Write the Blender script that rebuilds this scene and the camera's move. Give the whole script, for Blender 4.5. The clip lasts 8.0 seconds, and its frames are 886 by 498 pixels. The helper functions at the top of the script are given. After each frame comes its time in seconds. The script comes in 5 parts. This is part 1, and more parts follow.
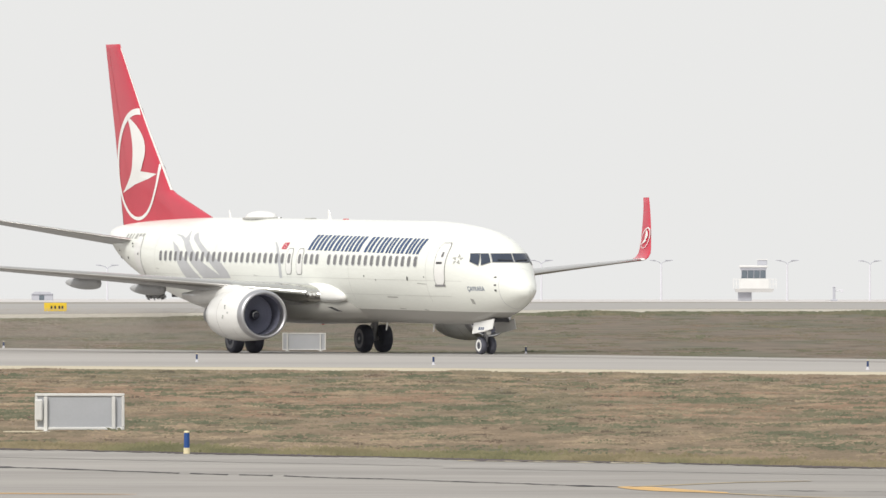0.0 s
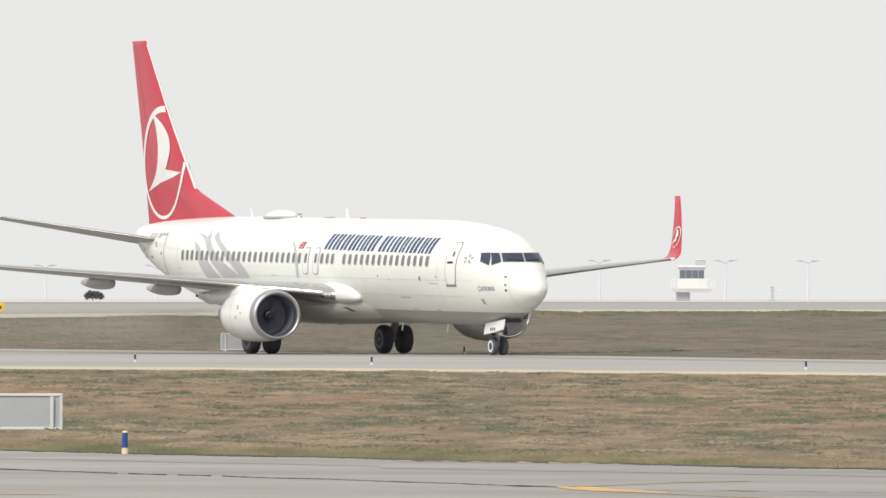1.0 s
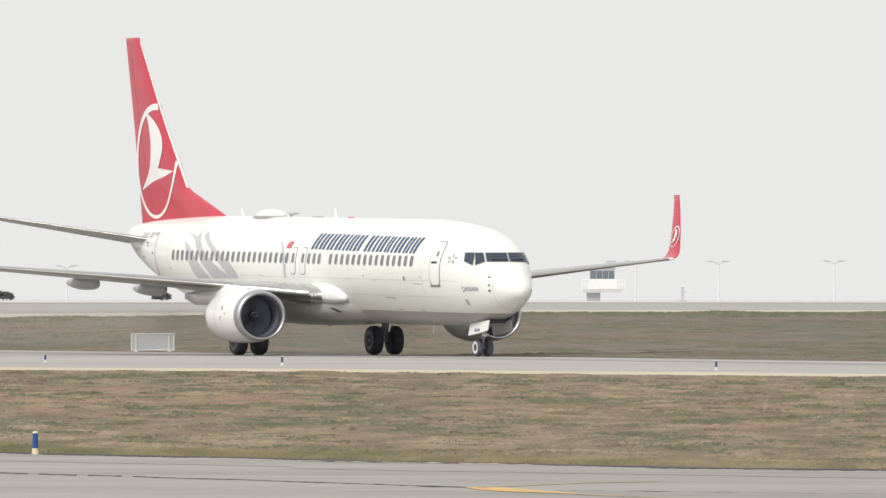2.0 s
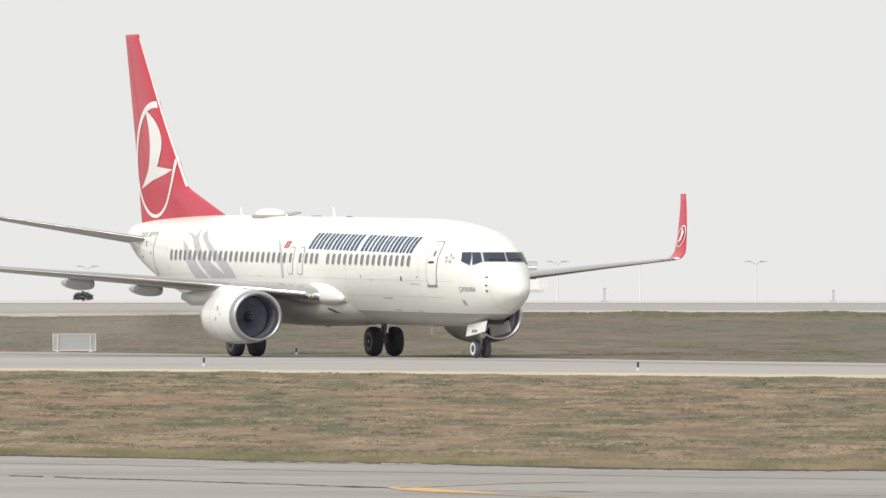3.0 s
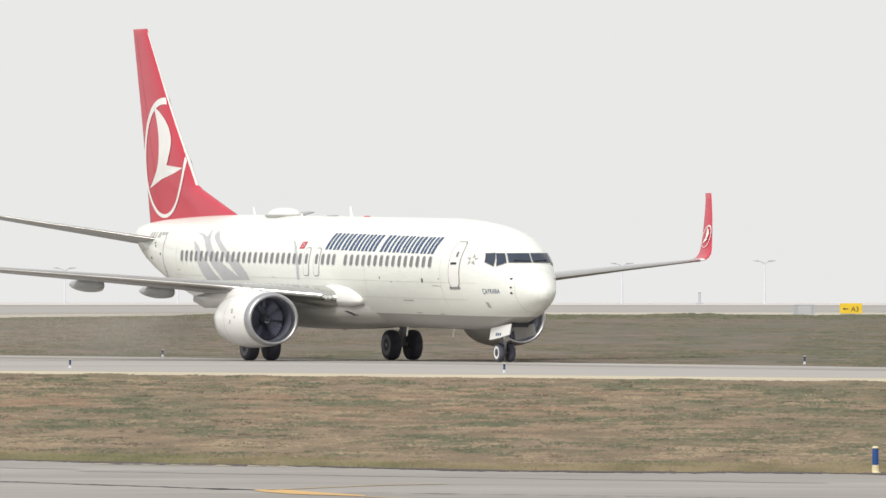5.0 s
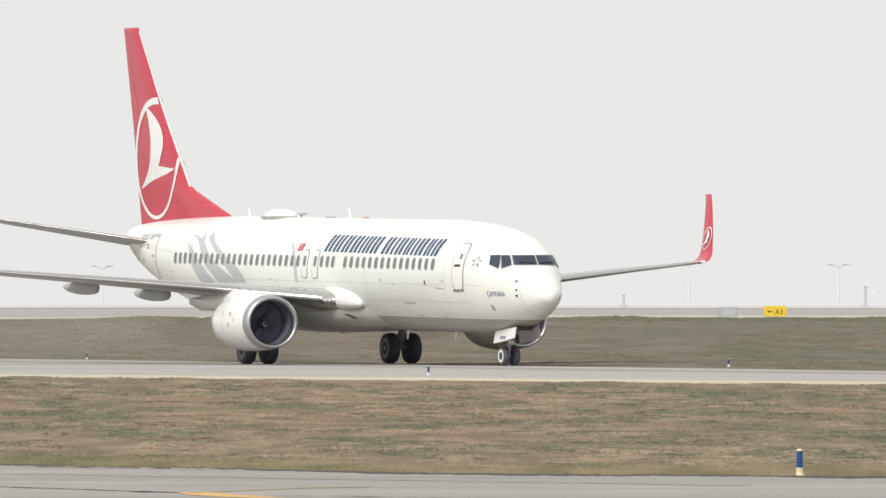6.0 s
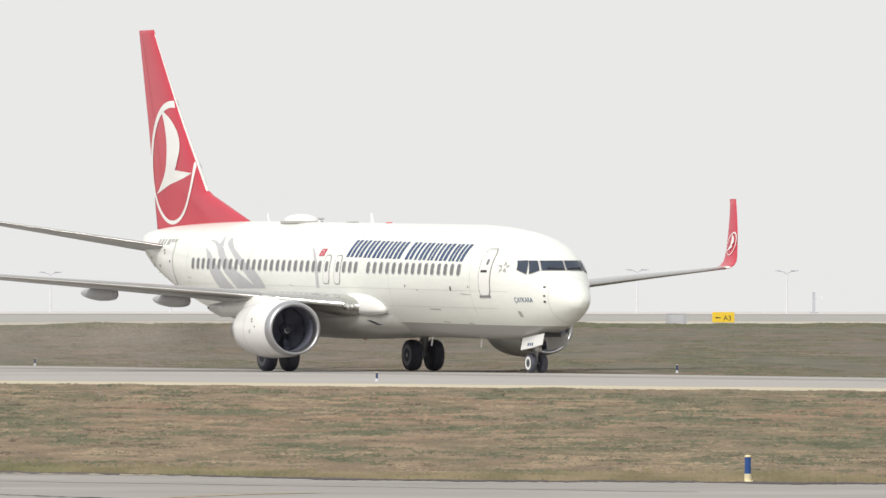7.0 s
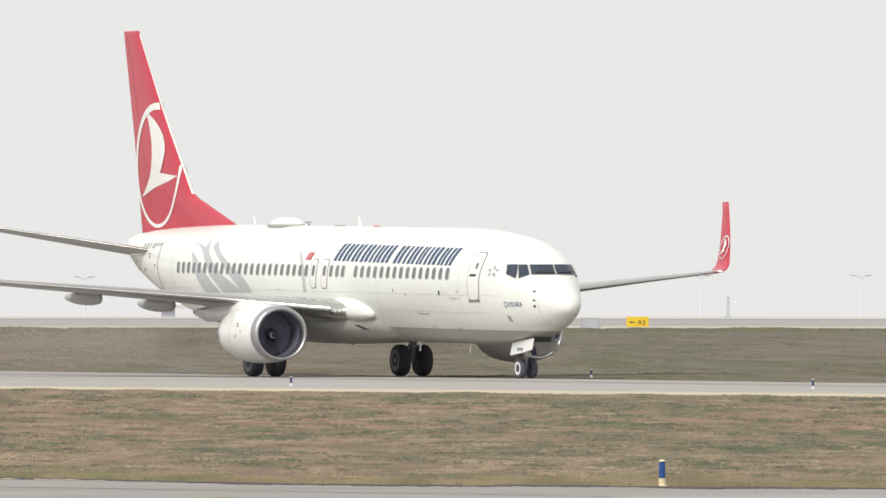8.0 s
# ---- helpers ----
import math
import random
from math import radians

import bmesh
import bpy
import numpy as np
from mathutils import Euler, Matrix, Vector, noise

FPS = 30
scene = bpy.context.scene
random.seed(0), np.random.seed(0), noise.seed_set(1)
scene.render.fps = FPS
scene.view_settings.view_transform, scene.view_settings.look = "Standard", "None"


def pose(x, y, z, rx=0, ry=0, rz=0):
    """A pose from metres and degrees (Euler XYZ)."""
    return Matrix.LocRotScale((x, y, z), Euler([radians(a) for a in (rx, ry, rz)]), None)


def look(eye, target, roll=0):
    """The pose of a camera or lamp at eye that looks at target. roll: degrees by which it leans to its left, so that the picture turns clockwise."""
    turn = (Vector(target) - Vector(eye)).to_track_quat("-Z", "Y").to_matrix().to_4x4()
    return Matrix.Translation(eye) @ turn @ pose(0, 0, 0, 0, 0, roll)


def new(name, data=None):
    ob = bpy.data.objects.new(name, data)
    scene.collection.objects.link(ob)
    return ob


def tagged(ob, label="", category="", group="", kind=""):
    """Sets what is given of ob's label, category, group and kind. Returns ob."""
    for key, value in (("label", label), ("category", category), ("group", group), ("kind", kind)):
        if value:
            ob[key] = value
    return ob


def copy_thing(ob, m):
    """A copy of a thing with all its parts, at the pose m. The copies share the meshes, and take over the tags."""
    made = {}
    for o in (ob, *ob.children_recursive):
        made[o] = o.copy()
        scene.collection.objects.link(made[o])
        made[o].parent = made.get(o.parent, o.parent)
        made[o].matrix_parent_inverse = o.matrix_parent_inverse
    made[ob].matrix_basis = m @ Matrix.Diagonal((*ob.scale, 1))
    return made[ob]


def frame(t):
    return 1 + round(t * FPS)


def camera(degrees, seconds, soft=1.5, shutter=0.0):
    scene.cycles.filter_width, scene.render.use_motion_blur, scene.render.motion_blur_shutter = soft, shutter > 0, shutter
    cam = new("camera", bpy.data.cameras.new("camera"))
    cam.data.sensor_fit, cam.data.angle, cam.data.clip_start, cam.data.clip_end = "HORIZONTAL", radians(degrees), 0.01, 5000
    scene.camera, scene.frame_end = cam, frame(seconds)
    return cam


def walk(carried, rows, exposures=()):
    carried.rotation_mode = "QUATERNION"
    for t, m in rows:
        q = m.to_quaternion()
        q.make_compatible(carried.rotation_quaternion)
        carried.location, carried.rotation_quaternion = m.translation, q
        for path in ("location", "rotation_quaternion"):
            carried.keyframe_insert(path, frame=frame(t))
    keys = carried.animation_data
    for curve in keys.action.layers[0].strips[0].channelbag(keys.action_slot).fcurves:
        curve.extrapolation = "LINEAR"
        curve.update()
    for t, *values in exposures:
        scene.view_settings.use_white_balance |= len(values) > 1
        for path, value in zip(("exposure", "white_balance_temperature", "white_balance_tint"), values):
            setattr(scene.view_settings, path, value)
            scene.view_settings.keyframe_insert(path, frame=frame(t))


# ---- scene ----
# A fixed tripod camera with a long lens pans after the aircraft.
LENS, EYE_Z, LEAN = 4.1768, 2.2056, 0.041
cam = camera(LENS, 8.0, soft=1.5)
PANS = [(0.0, 0.0, 0.2317), (0.5, -0.1456, 0.2348), (1.0, -0.2912, 0.2320), (1.5, -0.4961, 0.2341), (1.7, -0.5947, 0.2341), (2.8, -0.9896, 0.2364), (3.0, -1.0828, 0.2364),
        (3.5, -1.2445, 0.2345), (4.0, -1.4060, 0.2377), (4.5, -1.5481, 0.2387), (4.7, -1.6134, 0.2440), (5.8, -1.9962, 0.2520), (6.0, -2.0708, 0.2601), (6.5, -2.1895, 0.2807),
        (7.0, -2.3147, 0.2893), (7.5, -2.5044, 0.3063), (8.0, -2.7189, 0.3109)]
walk(cam, [(t, pose(0, 0, EYE_Z, 0, 0, pan) @ pose(0, 0, 0, 90 + tilt) @ pose(0, 0, 0, 0, 0, LEAN)) for t, pan, tilt in PANS])

# ---- light: bright haze with a soft sun ----
SUN_EL, SUN_AZ = 42.0, 211.0          # azimuth clockwise from +y
world = bpy.data.worlds.new("world")
scene.world = world
world.use_nodes = True
wn, wl = world.node_tree.nodes, world.node_tree.links
sky = wn.new("ShaderNodeTexSky")
sky.sky_type, sky.sun_disc = "NISHITA", False
sky.sun_elevation, sky.sun_rotation = radians(SUN_EL), radians(SUN_AZ)
sky.dust_density, sky.air_density = 6.0, 1.0
veil = wn.new("ShaderNodeMix")
veil.data_type = "RGBA"
veil.inputs[0].default_value = 0.93
veil.inputs[7].default_value = (8.75, 8.75, 8.65, 1)
wl.new(sky.outputs[0], veil.inputs[6])
wl.new(veil.outputs[2], wn["Background"].inputs[0])
wn["Background"].inputs[1].default_value = 0.1

sun = new("sun", bpy.data.lights.new("sun", "SUN"))
sun.data.energy, sun.data.angle, sun.data.color = 2.4, radians(18), (1.0, 0.96, 0.9)
az, el = radians(SUN_AZ), radians(SUN_EL)
sun.matrix_world = look((0, 0, 0), (-math.sin(az) * math.cos(el), -math.cos(az) * math.cos(el), -math.sin(el)))


# ---- materials ----
def mat(name, col, rough=0.5, metal=0.0, vary=0.12, scale=3.0, fine=30.0, bump=0.0, coat=0.0, col2=None, stretch=(1, 1, 1), spec=0.5):
    """A surface with variation at two scales."""
    m = bpy.data.materials.new(name)
    m.use_nodes = True
    n, l = m.node_tree.nodes, m.node_tree.links
    b = n["Principled BSDF"]
    b.inputs["Roughness"].default_value, b.inputs["Metallic"].default_value = rough, metal
    b.inputs["Specular IOR Level"].default_value = spec
    b.inputs["Coat Weight"].default_value, b.inputs["Coat Roughness"].default_value = coat, 0.1
    tc, mp = n.new("ShaderNodeTexCoord"), n.new("ShaderNodeMapping")
    mp.inputs["Scale"].default_value = stretch
    l.new(tc.outputs["Object"], mp.inputs[0])
    big, small = n.new("ShaderNodeTexNoise"), n.new("ShaderNodeTexNoise")
    for t, s in ((big, scale), (small, fine)):
        t.inputs["Scale"].default_value, t.inputs["Detail"].default_value = s, 4
        l.new(mp.outputs[0], t.inputs["Vector"])
    add = n.new("ShaderNodeMath")
    add.operation = "MULTIPLY_ADD"
    add.inputs[1].default_value = 0.4
    l.new(small.outputs[0], add.inputs[0])
    l.new(big.outputs[0], add.inputs[2])
    ramp = n.new("ShaderNodeValToRGB")
    ramp.color_ramp.elements[0].position, ramp.color_ramp.elements[1].position = 0.45, 0.95
    dark = tuple(c * (1 - vary) for c in col)
    light = tuple(min(1, c * (1 + vary)) for c in (col2 or col))
    ramp.color_ramp.elements[0].color, ramp.color_ramp.elements[1].color = (*dark, 1), (*light, 1)
    l.new(add.outputs[0], ramp.inputs[0])
    l.new(ramp.outputs[0], b.inputs["Base Color"])
    if bump:
        bp = n.new("ShaderNodeBump")
        bp.inputs["Strength"].default_value, bp.inputs["Distance"].default_value = bump, 0.02
        l.new(small.outputs[0], bp.inputs["Height"])
        l.new(bp.outputs[0], b.inputs["Normal"])
    return m


def hull_paint(name="hull_paint", line=1.60):
    """White gloss paint with a grey belly below the paint line and faint streaks of grime."""
    m = mat(name, (0.835, 0.855, 0.805), 0.3, 0, 0.05, 0.5, 6.0, coat=0.3, stretch=(0.5, 1, 3))
    n, l = m.node_tree.nodes, m.node_tree.links
    b = n["Principled BSDF"]
    src = b.inputs["Base Color"].links[0].from_socket
    tc, sep = n.new("ShaderNodeTexCoord"), n.new("ShaderNodeSeparateXYZ")
    l.new(tc.outputs["Object"], sep.inputs[0])
    level = n.new("ShaderNodeMath")
    level.operation = "MULTIPLY_ADD"
    level.inputs[1].default_value = 0.0135
    l.new(sep.outputs[0], level.inputs[0])
    l.new(sep.outputs[2], level.inputs[2])
    less = n.new("ShaderNodeMath")
    less.operation = "LESS_THAN"
    less.inputs[1].default_value = line
    l.new(level.outputs[0], less.inputs[0])
    mix = n.new("ShaderNodeMix")
    mix.data_type = "RGBA"
    mix.inputs[7].default_value = (0.39, 0.385, 0.36, 1)
    l.new(less.outputs[0], mix.inputs[0])
    l.new(src, mix.inputs[6])
    l.new(mix.outputs[2], b.inputs["Base Color"])
    return m


def grass_paint(name, browns, greens, bias, size=1.0):
    """Dry grass: straw, earth and green in patches of a metre and of a hand."""
    m = bpy.data.materials.new(name)
    m.use_nodes = True
    n, l = m.node_tree.nodes, m.node_tree.links
    b = n["Principled BSDF"]
    b.inputs["Roughness"].default_value = 0.9
    b.inputs["Specular IOR Level"].default_value = 0.1
    g = n.new("ShaderNodeNewGeometry")
    vals = []
    for s, d in ((0.3 / size, 4), (0.9 / size, 3), (0.06 / size, 3)):
        mp = n.new("ShaderNodeMapping")
        mp.inputs["Scale"].default_value = (s * 1.3, s * 0.19, 0.02)
        l.new(g.outputs["Position"], mp.inputs[0])
        t = n.new("ShaderNodeTexNoise")
        t.inputs["Scale"].default_value, t.inputs["Detail"].default_value = 1.0, d
        l.new(mp.outputs[0], t.inputs["Vector"])
        vals.append(t.outputs[0])
    r1, r2, r3 = (n.new("ShaderNodeValToRGB") for _ in range(3))
    for r, (a, c) in ((r1, browns), (r2, greens)):
        r.color_ramp.elements[0].position, r.color_ramp.elements[1].position = 0.4, 0.6
        r.color_ramp.elements[0].color, r.color_ramp.elements[1].color = (*a, 1), (*c, 1)
        l.new(vals[1], r.inputs[0])
    r3.color_ramp.elements[0].position, r3.color_ramp.elements[1].position = 0.47 - bias, 0.545 - bias
    mixed = n.new("ShaderNodeMath")
    mixed.operation = "MULTIPLY_ADD"
    mixed.inputs[1].default_value = 0.5
    half = n.new("ShaderNodeMath")
    half.operation = "MULTIPLY"
    half.inputs[1].default_value = 0.5
    l.new(vals[2], half.inputs[0])
    l.new(vals[0], mixed.inputs[0])
    l.new(half.outputs[0], mixed.inputs[2])
    l.new(mixed.outputs[0], r3.inputs[0])
    mix = n.new("ShaderNodeMix")
    mix.data_type = "RGBA"
    l.new(r3.outputs[0], mix.inputs[0])
    l.new(r1.outputs[0], mix.inputs[6])
    l.new(r2.outputs[0], mix.inputs[7])
    hv = n.new("ShaderNodeHueSaturation")
    rnd = n.new("ShaderNodeMapRange")
    rnd.inputs[3].default_value, rnd.inputs[4].default_value = 0.95, 1.05
    l.new(g.outputs["Random Per Island"], rnd.inputs[0])
    l.new(rnd.outputs[0], hv.inputs["Value"])
    l.new(mix.outputs[2], hv.inputs["Color"])
    l.new(hv.outputs[0], b.inputs["Base Color"])
    return m


HULL = hull_paint()
FAIRING = hull_paint("fairing_paint", 1.98)
WHITE = mat("white_gloss", (0.82, 0.82, 0.8), 0.3, 0, 0.04, 1.0, 12.0, coat=0.3)
GREY_PAINT = mat("grey_gloss", (0.45, 0.45, 0.44), 0.4, 0, 0.06, 1.0, 10.0)
WING_GREY = mat("wing_grey", (0.4, 0.405, 0.41), 0.4, 0, 0.08, 0.8, 8.0)
MOTIF = mat("motif_grey", (0.5, 0.51, 0.53), 0.4, 0, 0.05, 2.0, 12.0)
LAP = mat("skin_lap", (0.62, 0.63, 0.6), 0.4, 0, 0.05, 2.0, 12.0)
SEAM = mat("seam_grey", (0.4, 0.4, 0.38), 0.5, 0, 0.1, 3.0, 20.0)
RED = mat("red_gloss", (0.52, 0.03, 0.06), 0.35, 0, 0.06, 0.8, 8.0, coat=0.3)
NAVY = mat("navy_paint", (0.022, 0.06, 0.165), 0.35, 0, 0.08, 2.0, 12.0)
POLISHED = mat("polished_aluminium", (0.62, 0.62, 0.58), 0.17, 1.0, 0.05, 1.0, 12.0)
METAL = mat("bare_aluminium", (0.5, 0.49, 0.47), 0.28, 1.0, 0.06, 1.0, 12.0)
STEEL = mat("gear_steel", (0.35, 0.35, 0.36), 0.45, 0.6, 0.15, 4.0, 25.0)
GAP = mat("door_gap", (0.2, 0.2, 0.19), 0.6, 0, 0.15, 3.0, 20.0)
# near-black; also paints the shade inside gear bay, rim holes and scoop
DARK = mat("dark_recess", (0.03, 0.03, 0.033), 0.6, 0, 0.2, 3.0, 20.0)
LIP = mat("lip_metal", (0.55, 0.55, 0.57), 0.42, 1.0, 0.05, 1.0, 12.0)
# inlet lining, and the fan blades below, carry a bluish haze tint
DUCT = mat("inlet_lining", (0.115, 0.12, 0.16), 0.75, 0, 0.1, 2.0, 20.0)
RIM_DARK = mat("dark_rim", (0.24, 0.24, 0.26), 0.6, 0.2, 0.15, 4.0, 30.0)
SPINNER = mat("spinner_paint", (0.05, 0.052, 0.07), 0.6, 0.0, 0.1, 4.0, 20.0)
BLADE = mat("fan_titanium", (0.25, 0.26, 0.34), 0.8, 0.0, 0.1, 4.0, 20.0)
# blue of the reflected sky is put into the pane colour
GLASS = mat("cockpit_glass", (0.04, 0.053, 0.082), 0.06, 0, 0.1, 3.0, 10.0)
PANE = mat("cabin_pane", (0.17, 0.17, 0.175), 0.15, 0, 0.15, 1.3, 8.0)
LENSMAT = mat("lamp_glass", (0.8, 0.82, 0.8), 0.05, 0.5, 0.1, 6.0, 20.0)
BEACON = mat("red_lamp_glass", (0.6, 0.02, 0.03), 0.1, 0, 0.05, 6.0, 20.0, coat=0.5)
# tyre black lifted and blued to carry the haze in front of it
HAZED_RUBBER = mat("rubber", (0.08, 0.083, 0.107), 0.75, 0, 0.25, 4.0, 30.0, 0.2)
CONCRETE = mat("concrete", (0.302, 0.284, 0.264), 0.85, 0, 0.24, 0.5, 4.0, 0.1, stretch=(0.14, 0.4, 1))
CONCRETE_FAR = mat("apron_concrete", (0.36, 0.34, 0.32), 0.85, 0, 0.14, 0.4, 2.0, 0.05, stretch=(0.06, 0.12, 1))
SHOULDER = mat("sand_shoulder", (0.53, 0.475, 0.36), 0.95, 0, 0.1, 0.2, 3.0, 0.1, spec=0.15)
RUNWAY = mat("far_runway", (0.335, 0.322, 0.308), 0.85, 0, 0.06, 0.02, 0.3)
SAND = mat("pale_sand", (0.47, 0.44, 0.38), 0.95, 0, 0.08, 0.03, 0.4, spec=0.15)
TAR = mat("tar_seal", (0.07, 0.07, 0.075), 0.9, 0, 0.2, 2.0, 20.0, spec=0.1)
SHADE_JOINT = mat("shade_and_joint_grey", (0.285, 0.27, 0.255), 0.9, 0, 0.15, 0.2, 2.0, spec=0.3)
YELLOW_LINE = mat("yellow_marking", (0.58, 0.36, 0.13), 0.7, 0, 0.2, 1.5, 14.0)
FADED_LINE = mat("faded_marking", (0.4, 0.32, 0.2), 0.8, 0, 0.15, 1.5, 14.0)
BLUE = mat("blue_sleeve", (0.015, 0.07, 0.26), 0.5, 0, 0.1, 8.0, 40.0)
BLUE_DARK = mat("dark_blue_sleeve", (0.02, 0.045, 0.13), 0.6, 0, 0.1, 8.0, 40.0)
CREAM = mat("cream_plastic", (0.75, 0.66, 0.42), 0.5, 0, 0.1, 8.0, 40.0)
LAMPWHITE = mat("pale_cap", (0.7, 0.7, 0.68), 0.4, 0, 0.08, 8.0, 40.0)
BOXFRAME = mat("pale_frame", (0.66, 0.66, 0.64), 0.45, 0, 0.08, 4.0, 30.0)
BOXPANEL = mat("grey_panel", (0.42, 0.435, 0.46), 0.5, 0, 0.07, 1.5, 20.0)
SIGNYELLOW = mat("sign_yellow", (0.72, 0.5, 0.03), 0.5, 0, 0.06, 3.0, 20.0)
BLACK = mat("black_paint", (0.03, 0.03, 0.03), 0.5, 0, 0.1, 4.0, 20.0)
# masts and tower: base colours lightened for the haze of distance
MAST = mat("hazed_mast", (0.68, 0.68, 0.73), 0.5, 0.1, 0.06, 1.0, 8.0)
TOWERWHITE = mat("hazed_tower_white", (0.74, 0.74, 0.73), 0.6, 0, 0.06, 0.5, 5.0)
TOWERGREY = mat("hazed_tower_grey", (0.46, 0.47, 0.52), 0.6, 0, 0.06, 0.5, 5.0)
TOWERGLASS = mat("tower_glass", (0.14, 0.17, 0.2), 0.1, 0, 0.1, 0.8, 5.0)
BUSH = mat("grey_foliage", (0.12, 0.12, 0.115), 0.9, 0, 0.3, 0.6, 4.0)
GRASS = grass_paint("dry_grass", ((0.178, 0.144, 0.105), (0.25, 0.194, 0.141)), ((0.14, 0.127, 0.088), (0.2, 0.17, 0.12)), 0.0)
BANKGRASS = grass_paint("bank_grass", ((0.155, 0.131, 0.105), (0.19, 0.156, 0.124)), ((0.122, 0.12, 0.09), (0.158, 0.146, 0.11)), 0.0, 1.8)
VERGE = grass_paint("verge_grass", ((0.165, 0.142, 0.085), (0.23, 0.188, 0.118)), ((0.12, 0.118, 0.066), (0.17, 0.158, 0.088)), 0.0)
WEED = grass_paint("weed_leaves", ((0.14, 0.13, 0.09), (0.18, 0.163, 0.113)), ((0.112, 0.118, 0.08), (0.15, 0.15, 0.103)), 0.05)
STRAW = grass_paint("straw", ((0.24, 0.195, 0.138), (0.31, 0.246, 0.172)), ((0.2, 0.17, 0.118), (0.26, 0.212, 0.148)), -0.03)
RUST = grass_paint("rusty_scrub", ((0.23, 0.165, 0.12), (0.29, 0.207, 0.15)), ((0.2, 0.152, 0.11), (0.25, 0.186, 0.135)), -0.03)
BANKEARTH = grass_paint("bank_scrub", ((0.19, 0.15, 0.115), (0.225, 0.172, 0.132)), ((0.165, 0.138, 0.106), (0.2, 0.16, 0.122)), -0.02)
STUBBLE = grass_paint("dead_stubble", ((0.12, 0.095, 0.075), (0.16, 0.125, 0.095)), ((0.1, 0.09, 0.068), (0.14, 0.12, 0.088)), 0.0)
HAZE_MOTES = mat("pale_haze_motes", (0.44, 0.4, 0.355), 0.95, 0, 0.08, 1.0, 6.0, spec=0.1)
FAR_VERGE = mat("far_verge", (0.31, 0.295, 0.265), 0.95, 0, 0.12, 0.03, 0.4, spec=0.1)
# land near the horizon, with the haze put into its pale colour
HAZED_LAND = mat("hazed_far_land", (0.56, 0.535, 0.525), 0.9, 0, 0.08, 0.02, 0.3)
EDGE_SHADE = mat("dark_edge_shade", (0.12, 0.105, 0.105), 0.95, 0, 0.25, 0.8, 9.0, 0.2, spec=0.05)


# ---- mesh helpers ----
def part(name, bm, material, parent=None, label="", smooth=False):
    """One mesh object from a bmesh, under a thing or a part."""
    me = bpy.data.meshes.new(name)
    bmesh.ops.recalc_face_normals(bm, faces=bm.faces)
    bm.to_mesh(me)
    bm.free()
    for mm in (material if isinstance(material, (list, tuple)) else [material]):
        me.materials.append(mm)
    if smooth:
        me.shade_smooth()
    ob = new(name, me)
    if parent:
        ob.parent = parent
    return tagged(ob, label)


def raw(name, verts, faces, material, parent=None, label="", smooth=False):
    me = bpy.data.meshes.new(name)
    me.from_pydata(verts, [], faces)
    me.materials.append(material)
    if smooth:
        me.shade_smooth()
    ob = new(name, me)
    if parent:
        ob.parent = parent
    return tagged(ob, label)


def thing(name, label, category, m=None, group=""):
    ob = new(name)
    if m:
        ob.matrix_basis = m
    return tagged(ob, label, category, group)


def box(bm, x0, x1, y0, y1, z0, z1, bevel=0.0):
    r = bmesh.ops.create_cube(bm, size=1.0)
    for v in r["verts"]:
        v.co = Vector(((x0 + x1) / 2 + v.co.x * (x1 - x0), (y0 + y1) / 2 + v.co.y * (y1 - y0), (z0 + z1) / 2 + v.co.z * (z1 - z0)))
    if bevel:
        bmesh.ops.bevel(bm, geom=list({e for v in r["verts"] for e in v.link_edges}), offset=bevel, segments=1, affect="EDGES")
    return bm


def boxed(*a, bevel=0.0):
    return box(bmesh.new(), *a, bevel=bevel)


def tube(bm, a, b, r0, r1=None, seg=12):
    """A tapered round bar from a to b."""
    a, b = Vector(a), Vector(b)
    r1 = r0 if r1 is None else r1
    d = b - a
    m = Matrix.Translation((a + b) / 2) @ d.to_track_quat("Z", "Y").to_matrix().to_4x4()
    bmesh.ops.create_cone(bm, cap_ends=True, segments=seg, radius1=r0, radius2=r1, depth=d.length, matrix=m)
    return bm


def loft(rings, close_ends=True):
    """A skin over closed rings of points, all of one count."""
    bm = bmesh.new()
    vs = [[bm.verts.new(p) for p in r] for r in rings]
    k = len(vs[0])
    for a, b in zip(vs, vs[1:]):
        for i in range(k):
            bm.faces.new((a[i], a[(i + 1) % k], b[(i + 1) % k], b[i]))
    if close_ends:
        bm.faces.new(vs[0][::-1])
        bm.faces.new(vs[-1])
    return bm


def ribbon(left, right, place, cols=3):
    """A patch between two lines of 2D points, laid on a surface by place(u, v)."""
    bm = bmesh.new()
    rows = []
    for a, b in zip(left, right):
        rows.append([bm.verts.new(place(a[0] + (b[0] - a[0]) * i / cols, a[1] + (b[1] - a[1]) * i / cols)) for i in range(cols + 1)])
    for r, q in zip(rows, rows[1:]):
        for i in range(cols):
            bm.faces.new((r[i], r[i + 1], q[i + 1], q[i]))
    return bm


def spin_profile(prof, seg=32, axis="X"):
    """A solid of turning: prof is (along, radius)."""
    rings = []
    for a, r in prof:
        rings.append([(a, r * math.cos(2 * math.pi * i / seg), r * math.sin(2 * math.pi * i / seg)) for i in range(seg)] if axis == "X"
                     else [(r * math.cos(2 * math.pi * i / seg), a, r * math.sin(2 * math.pi * i / seg)) for i in range(seg)])
    return rings


# ---- ground ----
def line_at(poly, x):
    return float(np.interp(x, [p[0] for p in poly], [p[1] for p in poly]))


NEAR_EDGE = [(-60, 262), (-6.5, 177.0), (0, 166.3), (5.7, 157.4), (13.1, 153.6), (60, 136)]
